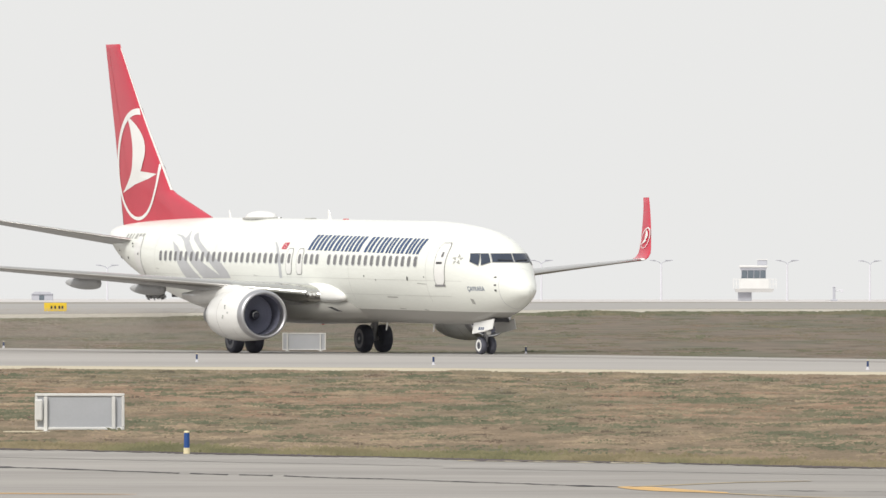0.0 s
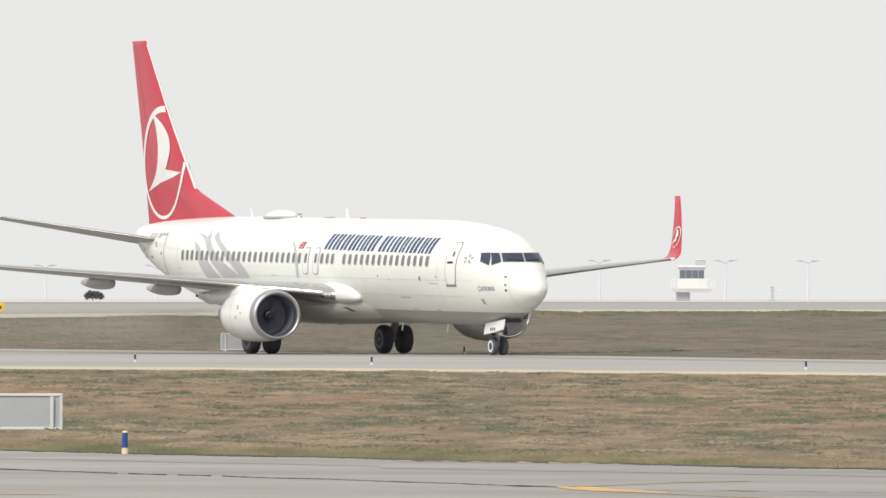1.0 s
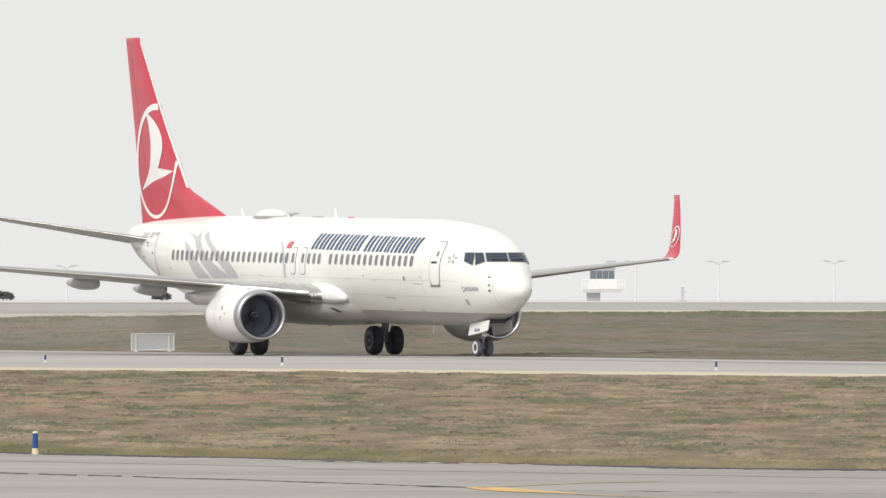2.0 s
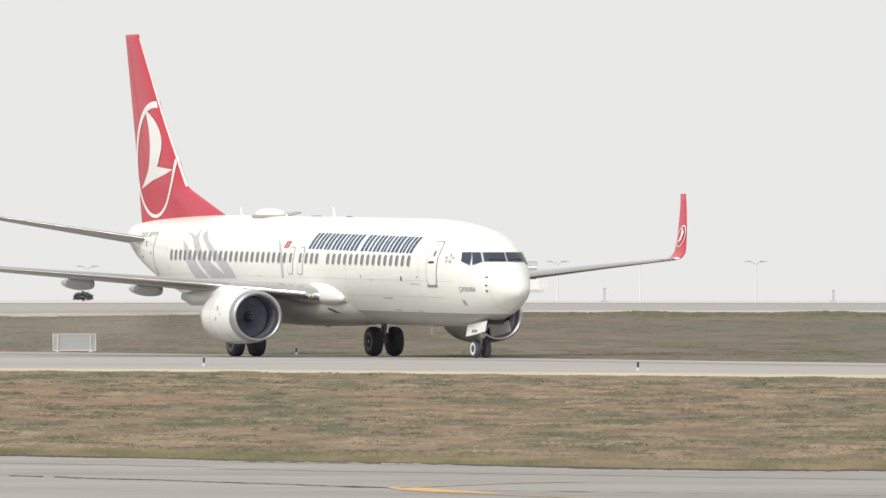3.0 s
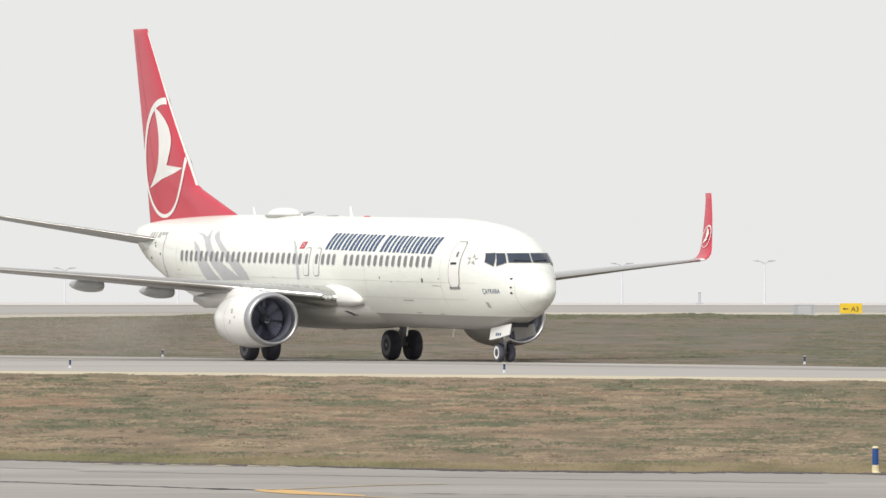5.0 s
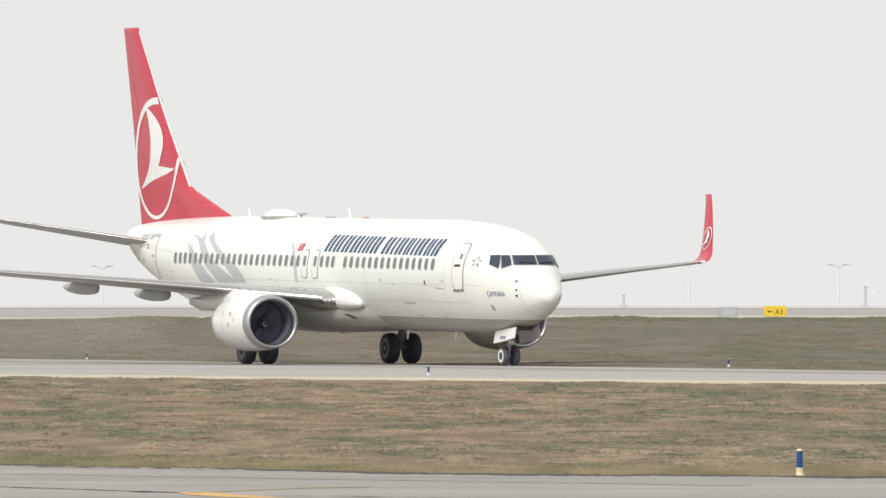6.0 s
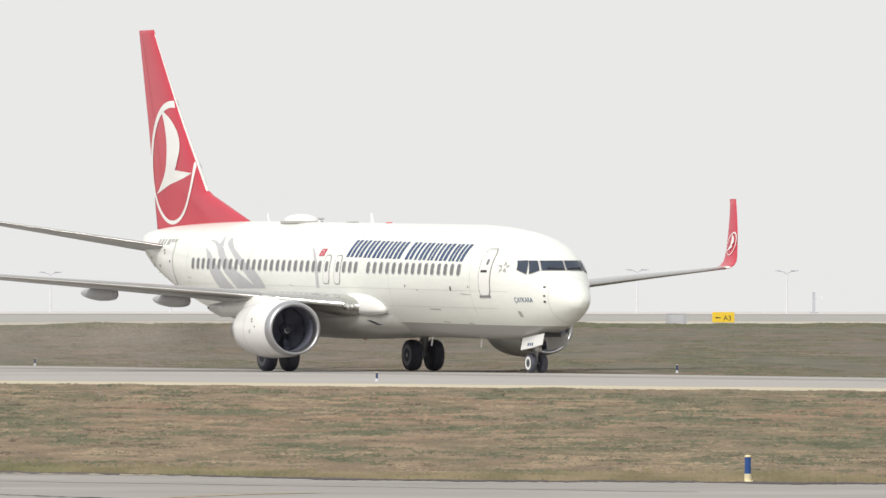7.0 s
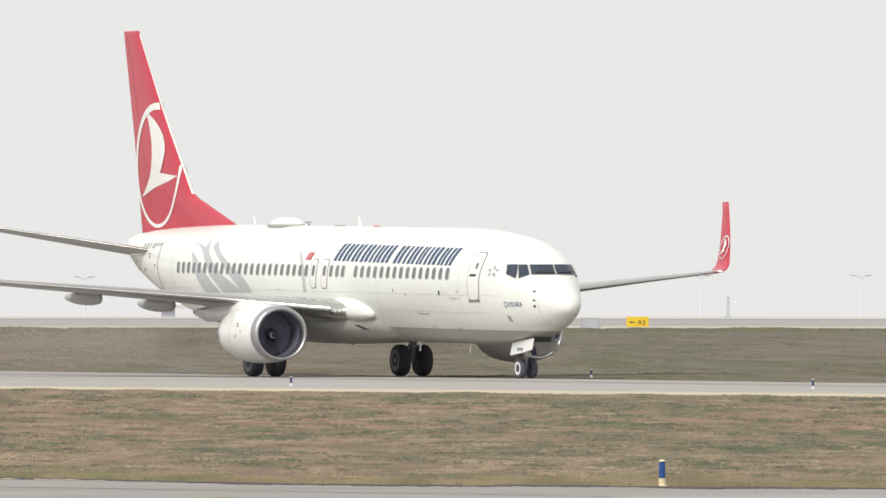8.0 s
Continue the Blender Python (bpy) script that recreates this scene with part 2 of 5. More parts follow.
MID_EDGE = [(-80, 424), (-13.4, 369), (0, 358), (12.4, 341), (26.9, 320), (100, 210)]
FAR_EDGE = [(-60, 630), (-19.3, 529), (4.8, 471), (15.9, 437), (32.7, 388), (80, 250)]


def crest(x):
    return float(np.interp(x, [-60, -31, 0, 16, 90], [0.5, 0.72, 1.08, 1.27, 1.24]))


def ground_z(x, y):
    """Flat apron; a long low bank that rises to a crest 860 m away; then almost level."""
    f = line_at(FAR_EDGE, x * 480 / max(y, 480)) + 6
    if y <= f:
        return 0.0
    c = crest(x * 860 / y)
    if y < 860:
        u = (y - f) / (860 - f)
        return c * u ** 1.15
    top = 1.86
    if y < 1500:
        return c + (top - c) * (y - 860) / 640
    return top - 0.12 * min(1, (y - 1500) / 900)


def make_ground():
    xs = [-2500, -1200, -500, -200, -120, -80] + [-60 + 4 * i for i in range(41)] + [110, 140, 200, 500, 1200, 2500]
    ys = [-400, -100, 0, 60, 120] + [150 + 10 * i for i in range(76)] + [930, 1000, 1100, 1250, 1400, 1500, 1700, 2000, 2500, 3200, 4000, 4900]
    verts = [(x, y, ground_z(x, y)) for y in ys for x in xs]
    k = len(xs)
    faces = [(j * k + i, j * k + i + 1, (j + 1) * k + i + 1, (j + 1) * k + i) for j in range(len(ys) - 1) for i in range(k - 1)]
    g = raw("ground", verts, faces, GRASS, smooth=True)
    g.data.materials.append(BANKGRASS)
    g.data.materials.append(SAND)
    g.data.materials.append(HAZED_LAND)
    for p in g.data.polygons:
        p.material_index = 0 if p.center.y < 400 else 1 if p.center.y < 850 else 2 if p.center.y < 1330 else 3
    tagged(g, "flat dry airfield grass in brown and dull green", "ground", kind="structure")


def sheet(name, a, b, z, material, label, category, xs, lift=None):
    """A thin slab of paving between the lines a and b."""
    verts, faces = [], []
    for x in xs:
        ya, yb = a(x), b(x)
        for k in range(9):
            y = ya + (yb - ya) * k / 8
            verts.append((x, y, z + (ground_z(x, y) if lift else 0)))
    n = len(xs)
    for i in range(n - 1):
        for k in range(8):
            faces.append((i * 9 + k, (i + 1) * 9 + k, (i + 1) * 9 + k + 1, i * 9 + k + 1))
    rim = [i * 9 for i in range(n)] + [(n - 1) * 9 + k for k in range(1, 9)] + [i * 9 + 8 for i in range(n - 2, -1, -1)] + [k for k in range(7, 0, -1)]
    base = len(verts)
    for r in rim:
        verts.append((verts[r][0], verts[r][1], verts[r][2] - 0.05))
    m = len(rim)
    for i in range(m):
        faces.append((rim[i], rim[(i + 1) % m], base + (i + 1) % m, base + i))
    return tagged(raw(name, verts, faces, material), label, category, kind="structure")


make_ground()
XS = [-300, -240, -180, -120, -80] + [-60 + 4 * i for i in range(36)] + [100, 140, 200, 300]
sheet("pavement_near", lambda x: -60.0, lambda x: line_at(NEAR_EDGE, x), 0.02, CONCRETE, "weathered pale grey concrete taxiway with tar-sealed cracks", "taxiway", XS)
sheet("road_middle", lambda x: line_at(MID_EDGE, x) + 22, lambda x: line_at(FAR_EDGE, x), 0.02, CONCRETE_FAR, "wide pale grey concrete taxiway under the aircraft", "taxiway", XS)
sheet("trim_shoulder", lambda x: line_at(MID_EDGE, x), lambda x: line_at(MID_EDGE, x) + 21.9, 0.015, SHOULDER, "pale sandy shoulder along the taxiway edge", "shoulder", XS)
XF = [-400 + 20 * i for i in range(46)]
sheet("road_far", lambda x: 960.0, lambda x: 1310.0, 0.03, RUNWAY, "distant pale grey runway", "runway", XF, lift=True)
sheet("trim_far_verge", lambda x: 1310.5, lambda x: 1405.0, 0.03, FAR_VERGE, "dull dry verge along the distant runway", "verge", XF, lift=True)
# faint dark strip painted across the wide taxiway for the aircraft's shadow line
sheet("trim_shadow_strip", lambda x: line_at(FAR_EDGE, x) - 26, lambda x: line_at(FAR_EDGE, x) - 15, 0.026, SHADE_JOINT, "faint dark strip for the aircraft's shadow on the concrete", "tyre mark", XS)


def stripe(name, pts, width, z, material, label, category):
    """A painted or sealed line on the paving."""
    verts, faces = [], []
    for i, p in enumerate(pts):
        w = width * (p[2] if len(p) > 2 else 1)
        verts += [(p[0], p[1] - w / 2, z), (p[0], p[1] + w / 2, z)]
    for i in range(len(pts) - 1):
        faces.append((2 * i, 2 * i + 2, 2 * i + 3, 2 * i + 1))
    return tagged(raw(name, verts, faces, material), label, category, kind="structure")


def crack(x0, y0, x1, y1, seed, width, gaps=0.25):
    """A wavering line of tar in broken lengths."""
    rng = random.Random(seed)
    n = int(abs(x1 - x0) / 0.07)
    run = []
    y = 0.0
    for i in range(n + 1):
        u = i / n
        y += rng.uniform(-0.12, 0.12) - 0.06 * y
        if rng.random() < gaps * 0.12 and len(run) > 3:
            stripe("trim_crack", run, width, 0.0245, TAR, "dark tar-sealed crack in the concrete", "crack")
            run = []
            continue
        run.append((x0 + (x1 - x0) * u, y0 + (y1 - y0) * u + y, 0.25 + 0.5 * rng.random() ** 2 + 1.6 * max(0.0, noise.noise((x0 + (x1 - x0) * u * 2.2, seed, 0.0)) - 0.1)))
    if len(run) > 2:
        stripe("trim_crack", run, width, 0.0245, TAR, "dark tar-sealed crack in the concrete", "crack")


crack(-7.5, 160.2, -1.6, 148.2, 3, 1.0, 0.15)
crack(-1.6, 148.2, 2.2, 140.3, 4, 0.8, 0.15)
crack(-12, 173, -6, 166, 5, 0.25, 0.8)
crack(3.0, 138.5, 12, 131, 6, 0.22, 0.8)
stripe("trim_marking", [(2.02, 140.3, 0.3), (2.15, 139.9, 1.3), (2.4, 139.1, 1.8), (2.65, 138.2, 1.4), (2.9, 137.3, 0.9), (3.2, 136.2, 0.5)], 1.7, 0.025, YELLOW_LINE, "worn yellow taxiway line", "marking")
stripe("trim_marking", [(3.2, 135.8, 0.5), (4, 133.5, 0.4), (6, 130, 0.35), (9, 126, 0.3)], 1.4, 0.025, FADED_LINE, "faded yellow taxiway line", "marking")
stripe("trim_marking", [(2.15, 140.4, 0.2), (2.7, 142.0, 0.5), (3.5, 144.1, 0.35), (4.4, 145.2, 0.25)], 1.2, 0.025, FADED_LINE, "faded yellow taxiway line", "marking")
stripe("trim_marking", [(-9, 136.5, 0.5), (-4.9, 135.6, 0.8), (-3.4, 134.9, 0.2)], 0.8, 0.025, YELLOW_LINE, "worn yellow taxiway line", "marking")
for x0, y0, x1, y1 in ((-8, 169, 0, 158), (0, 156, 9, 146)):
    stripe("trim_joint", [(x0 + (x1 - x0) * i / 12, y0 + (y1 - y0) * i / 12 + 0.2 * math.sin(2.1 * i), 0.4 + 0.6 * abs(math.sin(1.3 * i))) for i in range(13)], 0.5, 0.0235, SHADE_JOINT, "faint joint between concrete bays", "joint")
stripe("trim_edge_line", [(0.2, 163.4, 1), (2.75, 160.7, 1)], 0.9, 0.025, SHOULDER, "pale strip of exposed concrete at the edge", "marking")

# dark strip painted for the shadow line where grass meets concrete
stripe("trim_shade_edge", [(x, line_at(NEAR_EDGE, x) - 0.7 - 0.9 * noise.noise((x * 0.5, 0, 0)) - 0.3 * noise.noise((x * 3.0, 2, 0)), max(0.15, 0.75 + 0.6 * noise.noise((x * 0.9, 5, 0)) + 0.4 * noise.noise((x * 5.0, 9, 0)) + 0.6 * noise.noise((x * 17.0, 3, 0)))) for x in np.arange(-30, 40, 0.05)], 2.9, 0.026, EDGE_SHADE, "dark shadow line painted along the concrete edge", "soil")


# ---- aircraft ----
STATIONS = [(.3, -.62, -.64, .01, -.63), (.34, -.47, -.78, .16, -.62), (.45, -.33, -.9, .33, -.6), (.85, -.02, -1.13, .6, -.52), (1.25, .21, -1.31, .79, -.43),
            (1.57, .46, -1.42, .93, -.36), (1.83, .8, -1.51, 1.05, -.3), (2.13, 1.09, -1.6, 1.17, -.22), (2.5, 1.31, -1.69, 1.3, -.14), (3.2, 1.55, -1.83, 1.5, -.05)]
STATIONS += [(4., 1.70, -1.93, 1.66, .03), (5., 1.82, -1.98, 1.78, .08), (6.5, 1.94, -2.01, 1.875, .12), (8, 2.0, -2.01, 1.88, .12), (24, 2.0, -2.01, 1.88, .12),
             (26, 2.0, -1.92, 1.87, .13), (28, 1.99, -1.78, 1.82, .2), (30, 1.96, -1.48, 1.71, .32), (32, 1.9, -1.08, 1.55, .46)]
STATIONS += [(34, 1.82, -.56, 1.31, .66), (36, 1.7, .1, .93, 0.93), (37.2, 1.58, .66, .58, 1.13), (37.8, 1.45, .92, .3, 1.19), (38.02, 1.3, 1.1, .06, 1.2)]
TABLE = np.array(STATIONS)


def axis_z(s):
    return 3.6 + (s - 6.3) * 0.0135 - 0.435


def window_z(s):
    return axis_z(s) + 0.435


def prof(s, k):
    """Smooth value of column k of the hull table at station s."""
    x, y = TABLE[:, 0], TABLE[:, k]
    d = np.diff(y) / np.diff(x)
    inner = [2 * a * b / (a + b) if a * b > 0 else 0 for a, b in zip(d[:-1], d[1:])]
    m = [d[0], *inner, d[-1]]
    i = int(min(max(np.searchsorted(x, s) - 1, 0), len(x) - 2))
    h = x[i + 1] - x[i]
    u = min(max((s - x[i]) / h, 0), 1)
    return y[i] * (1 + 2 * u) * (1 - u) ** 2 + m[i] * h * u * (1 - u) ** 2 + y[i + 1] * u * u * (3 - 2 * u) + m[i + 1] * h * u * u * (u - 1)


def hull_point(s, phi, out=0.0):
    """A point of the hull at station s; phi in degrees from the crown to starboard."""
    a = radians(phi)
    zm, w = prof(s, 4), prof(s, 3)
    h = (prof(s, 1) - zm) if math.cos(a) > 0 else (zm - prof(s, 2))
    return Vector((-s, -(w + out) * math.sin(a), axis_z(s) + zm + (h + out) * math.cos(a)))


def on_side(s, z, out=0.012, side=-1):
    """The hull's flank at station s and height z (side -1: starboard)."""
    r, zm = z - axis_z(s), prof(s, 4)
    h = (prof(s, 1) - zm) if r > zm else (zm - prof(s, 2))
    q = max(-0.999, min(0.999, (r - zm) / h))
    return Vector((-s, side * (prof(s, 3) + out) * math.sqrt(1 - q * q), axis_z(s) + zm + (h + out) * q))


plane = thing("airliner", "white twin-jet airliner with a red tail taxiing on concrete", "airplane")


def build_hull():
    ss = [.3, .31, .33, .36, .4, .45, .52, .6, .7, .85, 1, 1.2, 1.4, 1.6, 1.8, 2, 2.2, 2.5, 2.8, 3.2, 3.6, 4, 4.5, 5, 5.7, 6.5, 8]
    ss += [10 + i for i in range(17)] + [26.5 + 0.5 * i for i in range(23)] + [37.8, 37.95, 38.02]
    bm = loft([[hull_point(s, 360 * i / 72) for i in range(72)] for s in ss])
    part("fuselage", bm, HULL, plane, "white gloss fuselage with a grey belly", True)
    # wing-to-body fairing
    rings = []
    for i in range(25):
        u = i / 24
        s = 12.2 + 13.3 * u
        e = math.sin(math.pi * u) ** 0.55
        w, zt, zb = 1.0 + 1.12 * e, axis_z(s) - 0.7 + 0.05 * e, axis_z(s) - 1.75 - 0.42 * e
        zm, hh = (zt + zb) / 2, (zt - zb) / 2
        ring = []
        for k in range(32):
            a = 2 * math.pi * k / 32
            c, sn = math.cos(a), math.sin(a)
            ring.append((-s, w * abs(sn) ** 0.75 * (1 if sn > 0 else -1), zm + hh * abs(c) ** 0.8 * (1 if c > 0 else -1)))
        rings.append(ring)
    part("belly_fairing", loft(rings), FAIRING, plane, smooth=True)


build_hull()


def airfoil(chord, thick, n=16):
    """Closed outline: (along, up) from the nose over the top to the tail and back."""
    up, lo = [], []
    for i in range(n + 1):
        x = (1 - math.cos(math.pi * i / n)) / 2
        t = 5 * thick * (0.2969 * math.sqrt(x) - 0.126 * x - 0.3516 * x * x + 0.2843 * x ** 3 - 0.1 * x ** 4)
        up.append((x * chord, (t + 0.02 * x * (1 - x)) * chord))
        lo.append((x * chord, (-t * 0.9 + 0.02 * x * (1 - x)) * chord))
    return up + lo[-2:0:-1]


def wing_plan(y):
    """Leading edge station, chord, thickness and height at the span y."""
    le = 14.5 + 0.8 * (y - 1.88) if y < 4.7 else 14.29 + 0.52 * y
    te = 22.3 if y < 5.8 else 22.3 + 0.19 * (y - 5.8)
    z = float(np.interp(y, [0, 1.88, 2.57, 5.22, 8.63, 13.5, 17.2], [2.2, 2.28, 2.4, 2.72, 3.03, 3.45, 3.74]))
    th = float(np.interp(y, [0, 1.88, 5, 17], [0.13, 0.12, 0.088, 0.075]))
    return le, te - le, th, z


def wing(side):
    tag = "grey wing with a bare metal leading edge"
    ys = [0.6, 1.88, 2.6, 3.6, 4.7, 5.8, 7, 9, 11, 13, 15, 16.7]
    rings = []
    for y in ys:
        le, ch, th, z = wing_plan(y)
        rings.append([(-(le + a), side * y, z + b - 0.008 * a) for a, b in airfoil(ch, th)])
    w = part("wing", loft(rings), WING_GREY, plane, tag, True)
    w.data.materials.append(METAL)
    w.data.materials.append(POLISHED)
    for p in w.data.polygons:
        y = abs(p.center.y)
        le, ch, th, z = wing_plan(y)
        if (-p.center.x - le) < 0.09 * ch and y > 1.9:
            p.material_index = 1
        if (-p.center.x - le) < 0.13 * ch and 1.9 < y < 5.0:
            p.material_index = 2
    # slats and flap seams on the upper skin are too thin to part; track fairings hang below
    for y, mid, length in ((3.75, 21.3, 1.8), (6.15, 21.75, 3.1), (8.75, 22.25, 3.1)):
        le, ch, th, z = wing_plan(y)
        rr = []
        for i in range(21):
            u = i / 20
            r = 0.31 * math.sin(math.pi * (0.02 + 0.96 * u) ** 0.62) ** 0.5
            s0 = mid - length / 2 + length * u
            zz = z - 0.26 - 0.03 * math.sin(math.pi * u) + 0.05 * u
            rr.append([(-s0, side * y + 0.2 * r / 0.31 * math.cos(a), zz + r * max(-0.75, math.sin(a))) for a in [2 * math.pi * k / 16 for k in range(16)]])
        part("flap_fairing", loft(rr), WING_GREY, plane, smooth=True)
    # blended winglet
    rr = []
    for u in np.linspace(0, 1, 13):
        if u < 0.35:
            a = u / 0.35 * radians(78)
            y, z = 16.7 + 0.6 * math.sin(a), wing_plan(16.7)[3] + 0.6 * (1 - math.cos(a))
        else:
            a = radians(78)
            k = (u - 0.35) / 0.65
            y0, z0 = 16.7 + 0.6 * math.sin(radians(78)), wing_plan(16.7)[3] + 0.6 * (1 - math.cos(radians(78)))
            y, z = y0 + (17.86 - y0) * k, z0 + (6.27 - z0) * k
        l0 = wing_plan(16.7)
        le = l0[0] + (24.55 - l0[0]) * (u ** 1.5)
        ch = l0[1] + (0.52 - l0[1]) * min(1, u * 1.05) ** 0.8
        na = min(a, radians(76))
        rr.append([(-(le + p), side * (y - q * math.sin(na)), z + q * math.cos(na) - 0.008 * p * (1 - u)) for p, q in airfoil(ch, 0.085)])
    wl = part("winglet", loft(rr), RED, plane, "red winglet with a white ring emblem", True)
    wl.data.materials.append(METAL)
    wl.data.materials.append(WHITE)
    for p in wl.data.polygons:
        if p.center.z < wing_plan(16.7)[3] + 0.07:
            p.material_index = 2

    def skin(u, v):
        return Vector((-u, side * (17.29 + (v - 4.22) * (17.86 - 17.29) / 2.05 - 0.07), v))
    emblem(skin, 23.86, 4.62, 0.36, 0.43, wl, 0.05, cols=1)
    return w


def emblem(skin, cs, cz, rs, rz, parent, band, cols=2, lean=0.0):
    """A white ring with a swept blade inside it, as plain shapes."""
    n = 40
    inner, outer = [], []
    for i in range(n + 1):
        a = 2 * math.pi * i / n
        c, d = math.cos(a), math.sin(a)
        b = band * (0.75 + 0.35 * math.cos(a - 2.2))
        outer.append((cs + rs * c + lean * d, cz + rz * d))
        inner.append((cs + (rs - b) * c + lean * d, cz + (rz - b) * d))
    part("ring_emblem", ribbon(outer, inner, skin, 1), WHITE, parent, "white painted ring")
    left, right = [], []
    for i in range(13):
        u = i / 12
        v = cz + rz * (0.78 - 1.42 * u)
        # aft edge bows gently; fore edge bulges, then runs out to a point
        l = cs + rs * (0.34 - 0.16 * math.sin(math.pi * u) + 0.34 * max(0, u - 0.72) / 0.28)
        r = cs + rs * (0.34 - 0.72 * math.sin(math.pi * min(1, u / 0.8)) ** 0.8 - 0.05 * u)
        left.append((l, v))
        right.append((r, v))
    for i in range(13):
        u = i / 12
        if u > 0.68:
            k = (u - 0.68) / 0.32
            right[i] = (cs + rs * (-0.62 * (1 - k) + 0.66 * k), cz + rz * (-0.19 - 0.45 * k))
            left[i] = (cs + rs * (0.22 + 0.46 * k), cz + rz * (0.78 - 1.42 * u))
    part("blade_emblem", ribbon(left, right, skin, cols), WHITE, parent, "white painted swept blade")


for sd in (-1, 1):
    wing(sd)


def fin_half(s, z):
    """Half thickness of the fin."""
    le, te = fin_edges(z)
    x = min(max((s - le) / max(te - le, 0.01), 0), 1)
    t = 5 * 0.1 * (0.2969 * math.sqrt(x) - 0.126 * x - 0.3516 * x * x + 0.2843 * x ** 3 - 0.1015 * x ** 4)
    return t * min(te - le, 4.2)


def fin_edges(z):
    le = float(np.interp(z, [4.9, 5.47, 6.43, 6.6, 7.43, 9.55, 12.63], [27.2, 28.6, 31.95, 32.38, 33.1, 35.0, 37.43]))
    te = float(np.interp(z, [4.9, 5.32, 8.96, 12.65], [37.05, 37.14, 37.9, 38.82]))
    return le, te


def build_tail():
    rings = []
    for z in [5.0, 5.3, 5.47, 5.8, 6.1, 6.43, 6.6, 6.9, 7.43, 8.2, 9, 10, 11, 12, 12.5, 12.62, 12.66]:
        le, te = fin_edges(z)
        k = 0.6 if z > 12.64 else 1
        ring = []
        n = 14
        for i in range(n + 1):
            x = (1 - math.cos(math.pi * i / n)) / 2
            ring.append((-(le + x * (te - le)), -fin_half(le + x * (te - le), z) * k, z))
        for i in range(n - 1, 0, -1):
            x = (1 - math.cos(math.pi * i / n)) / 2
            ring.append((-(le + x * (te - le)), fin_half(le + x * (te - le), z) * k, z))
        rings.append(ring)
    fin = part("tail_fin", loft(rings), RED, plane, "red tail fin with a white ring emblem", True)
    for side in (-1, 1):
        def skin(s, z, side=side):
            return Vector((-s, side * (fin_half(min(max(s, fin_edges(z)[0] + 0.05), fin_edges(z)[1]), z) + 0.015), z))
        tail_emblem(skin, fin)
    # pale strip along the leading edge
    fin.data.materials.append(LAMPWHITE)
    for p in fin.data.polygons:
        le, te = fin_edges(p.center.z)
        if 6.7 < p.center.z < 12.55 and -p.center.x - le < 0.02 * (te - le):
            p.material_index = 1
    # rudder gap
    l = [(fin_edges(z)[1] - 0.95 * (13.5 - z) / 7 - 0.2, z) for z in np.linspace(5.6, 12.5, 10)]
    part("rudder_gap", ribbon(l, [(a + 0.03, z) for a, z in l], lambda s, z: Vector((-s, -fin_half(s, z) - 0.012, z)), 1), RED, fin)
    for side in (-1, 1):
        rings = []
        for y in (0.3, 1.2, 2.5, 4, 5.5, 6.8, 7.12, 7.18):
            le = 33.4 + 0.72 * (y - 1)
            te = 37.6 + 0.29 * (y - 1)
            z = 4.53 + 0.18 * (y - 1.1)
            k = 0.5 if y > 7.15 else 1
            rings.append([(-(le + a), side * y, z + b * k) for a, b in airfoil(te - le, 0.055)])
        st = part("stabiliser", loft(rings), WING_GREY, plane, "grey tailplane with a bare metal leading edge", True)
        st.data.materials.append(METAL)
        for p in st.data.polygons:
            if (-p.center.x) - (33.4 + 0.72 * (abs(p.center.y) - 1)) < 0.2:
                p.material_index = 1


def smoothed(pts, steps=4):
    """A smooth curve through the points."""
    out = []
    p = [pts[0]] + list(pts) + [pts[-1]]
    for i in range(1, len(p) - 2):
        for k in range(steps):
            t = k / steps
            out.append(tuple(0.5 * (2 * b + (c - a) * t + (2 * a - 5 * b + 4 * c - d) * t * t + (3 * b - a - 3 * c + d) * t ** 3) for a, b, c, d in zip(p[i - 1], p[i], p[i + 1], p[i + 2])))
    return out + [pts[-1]]


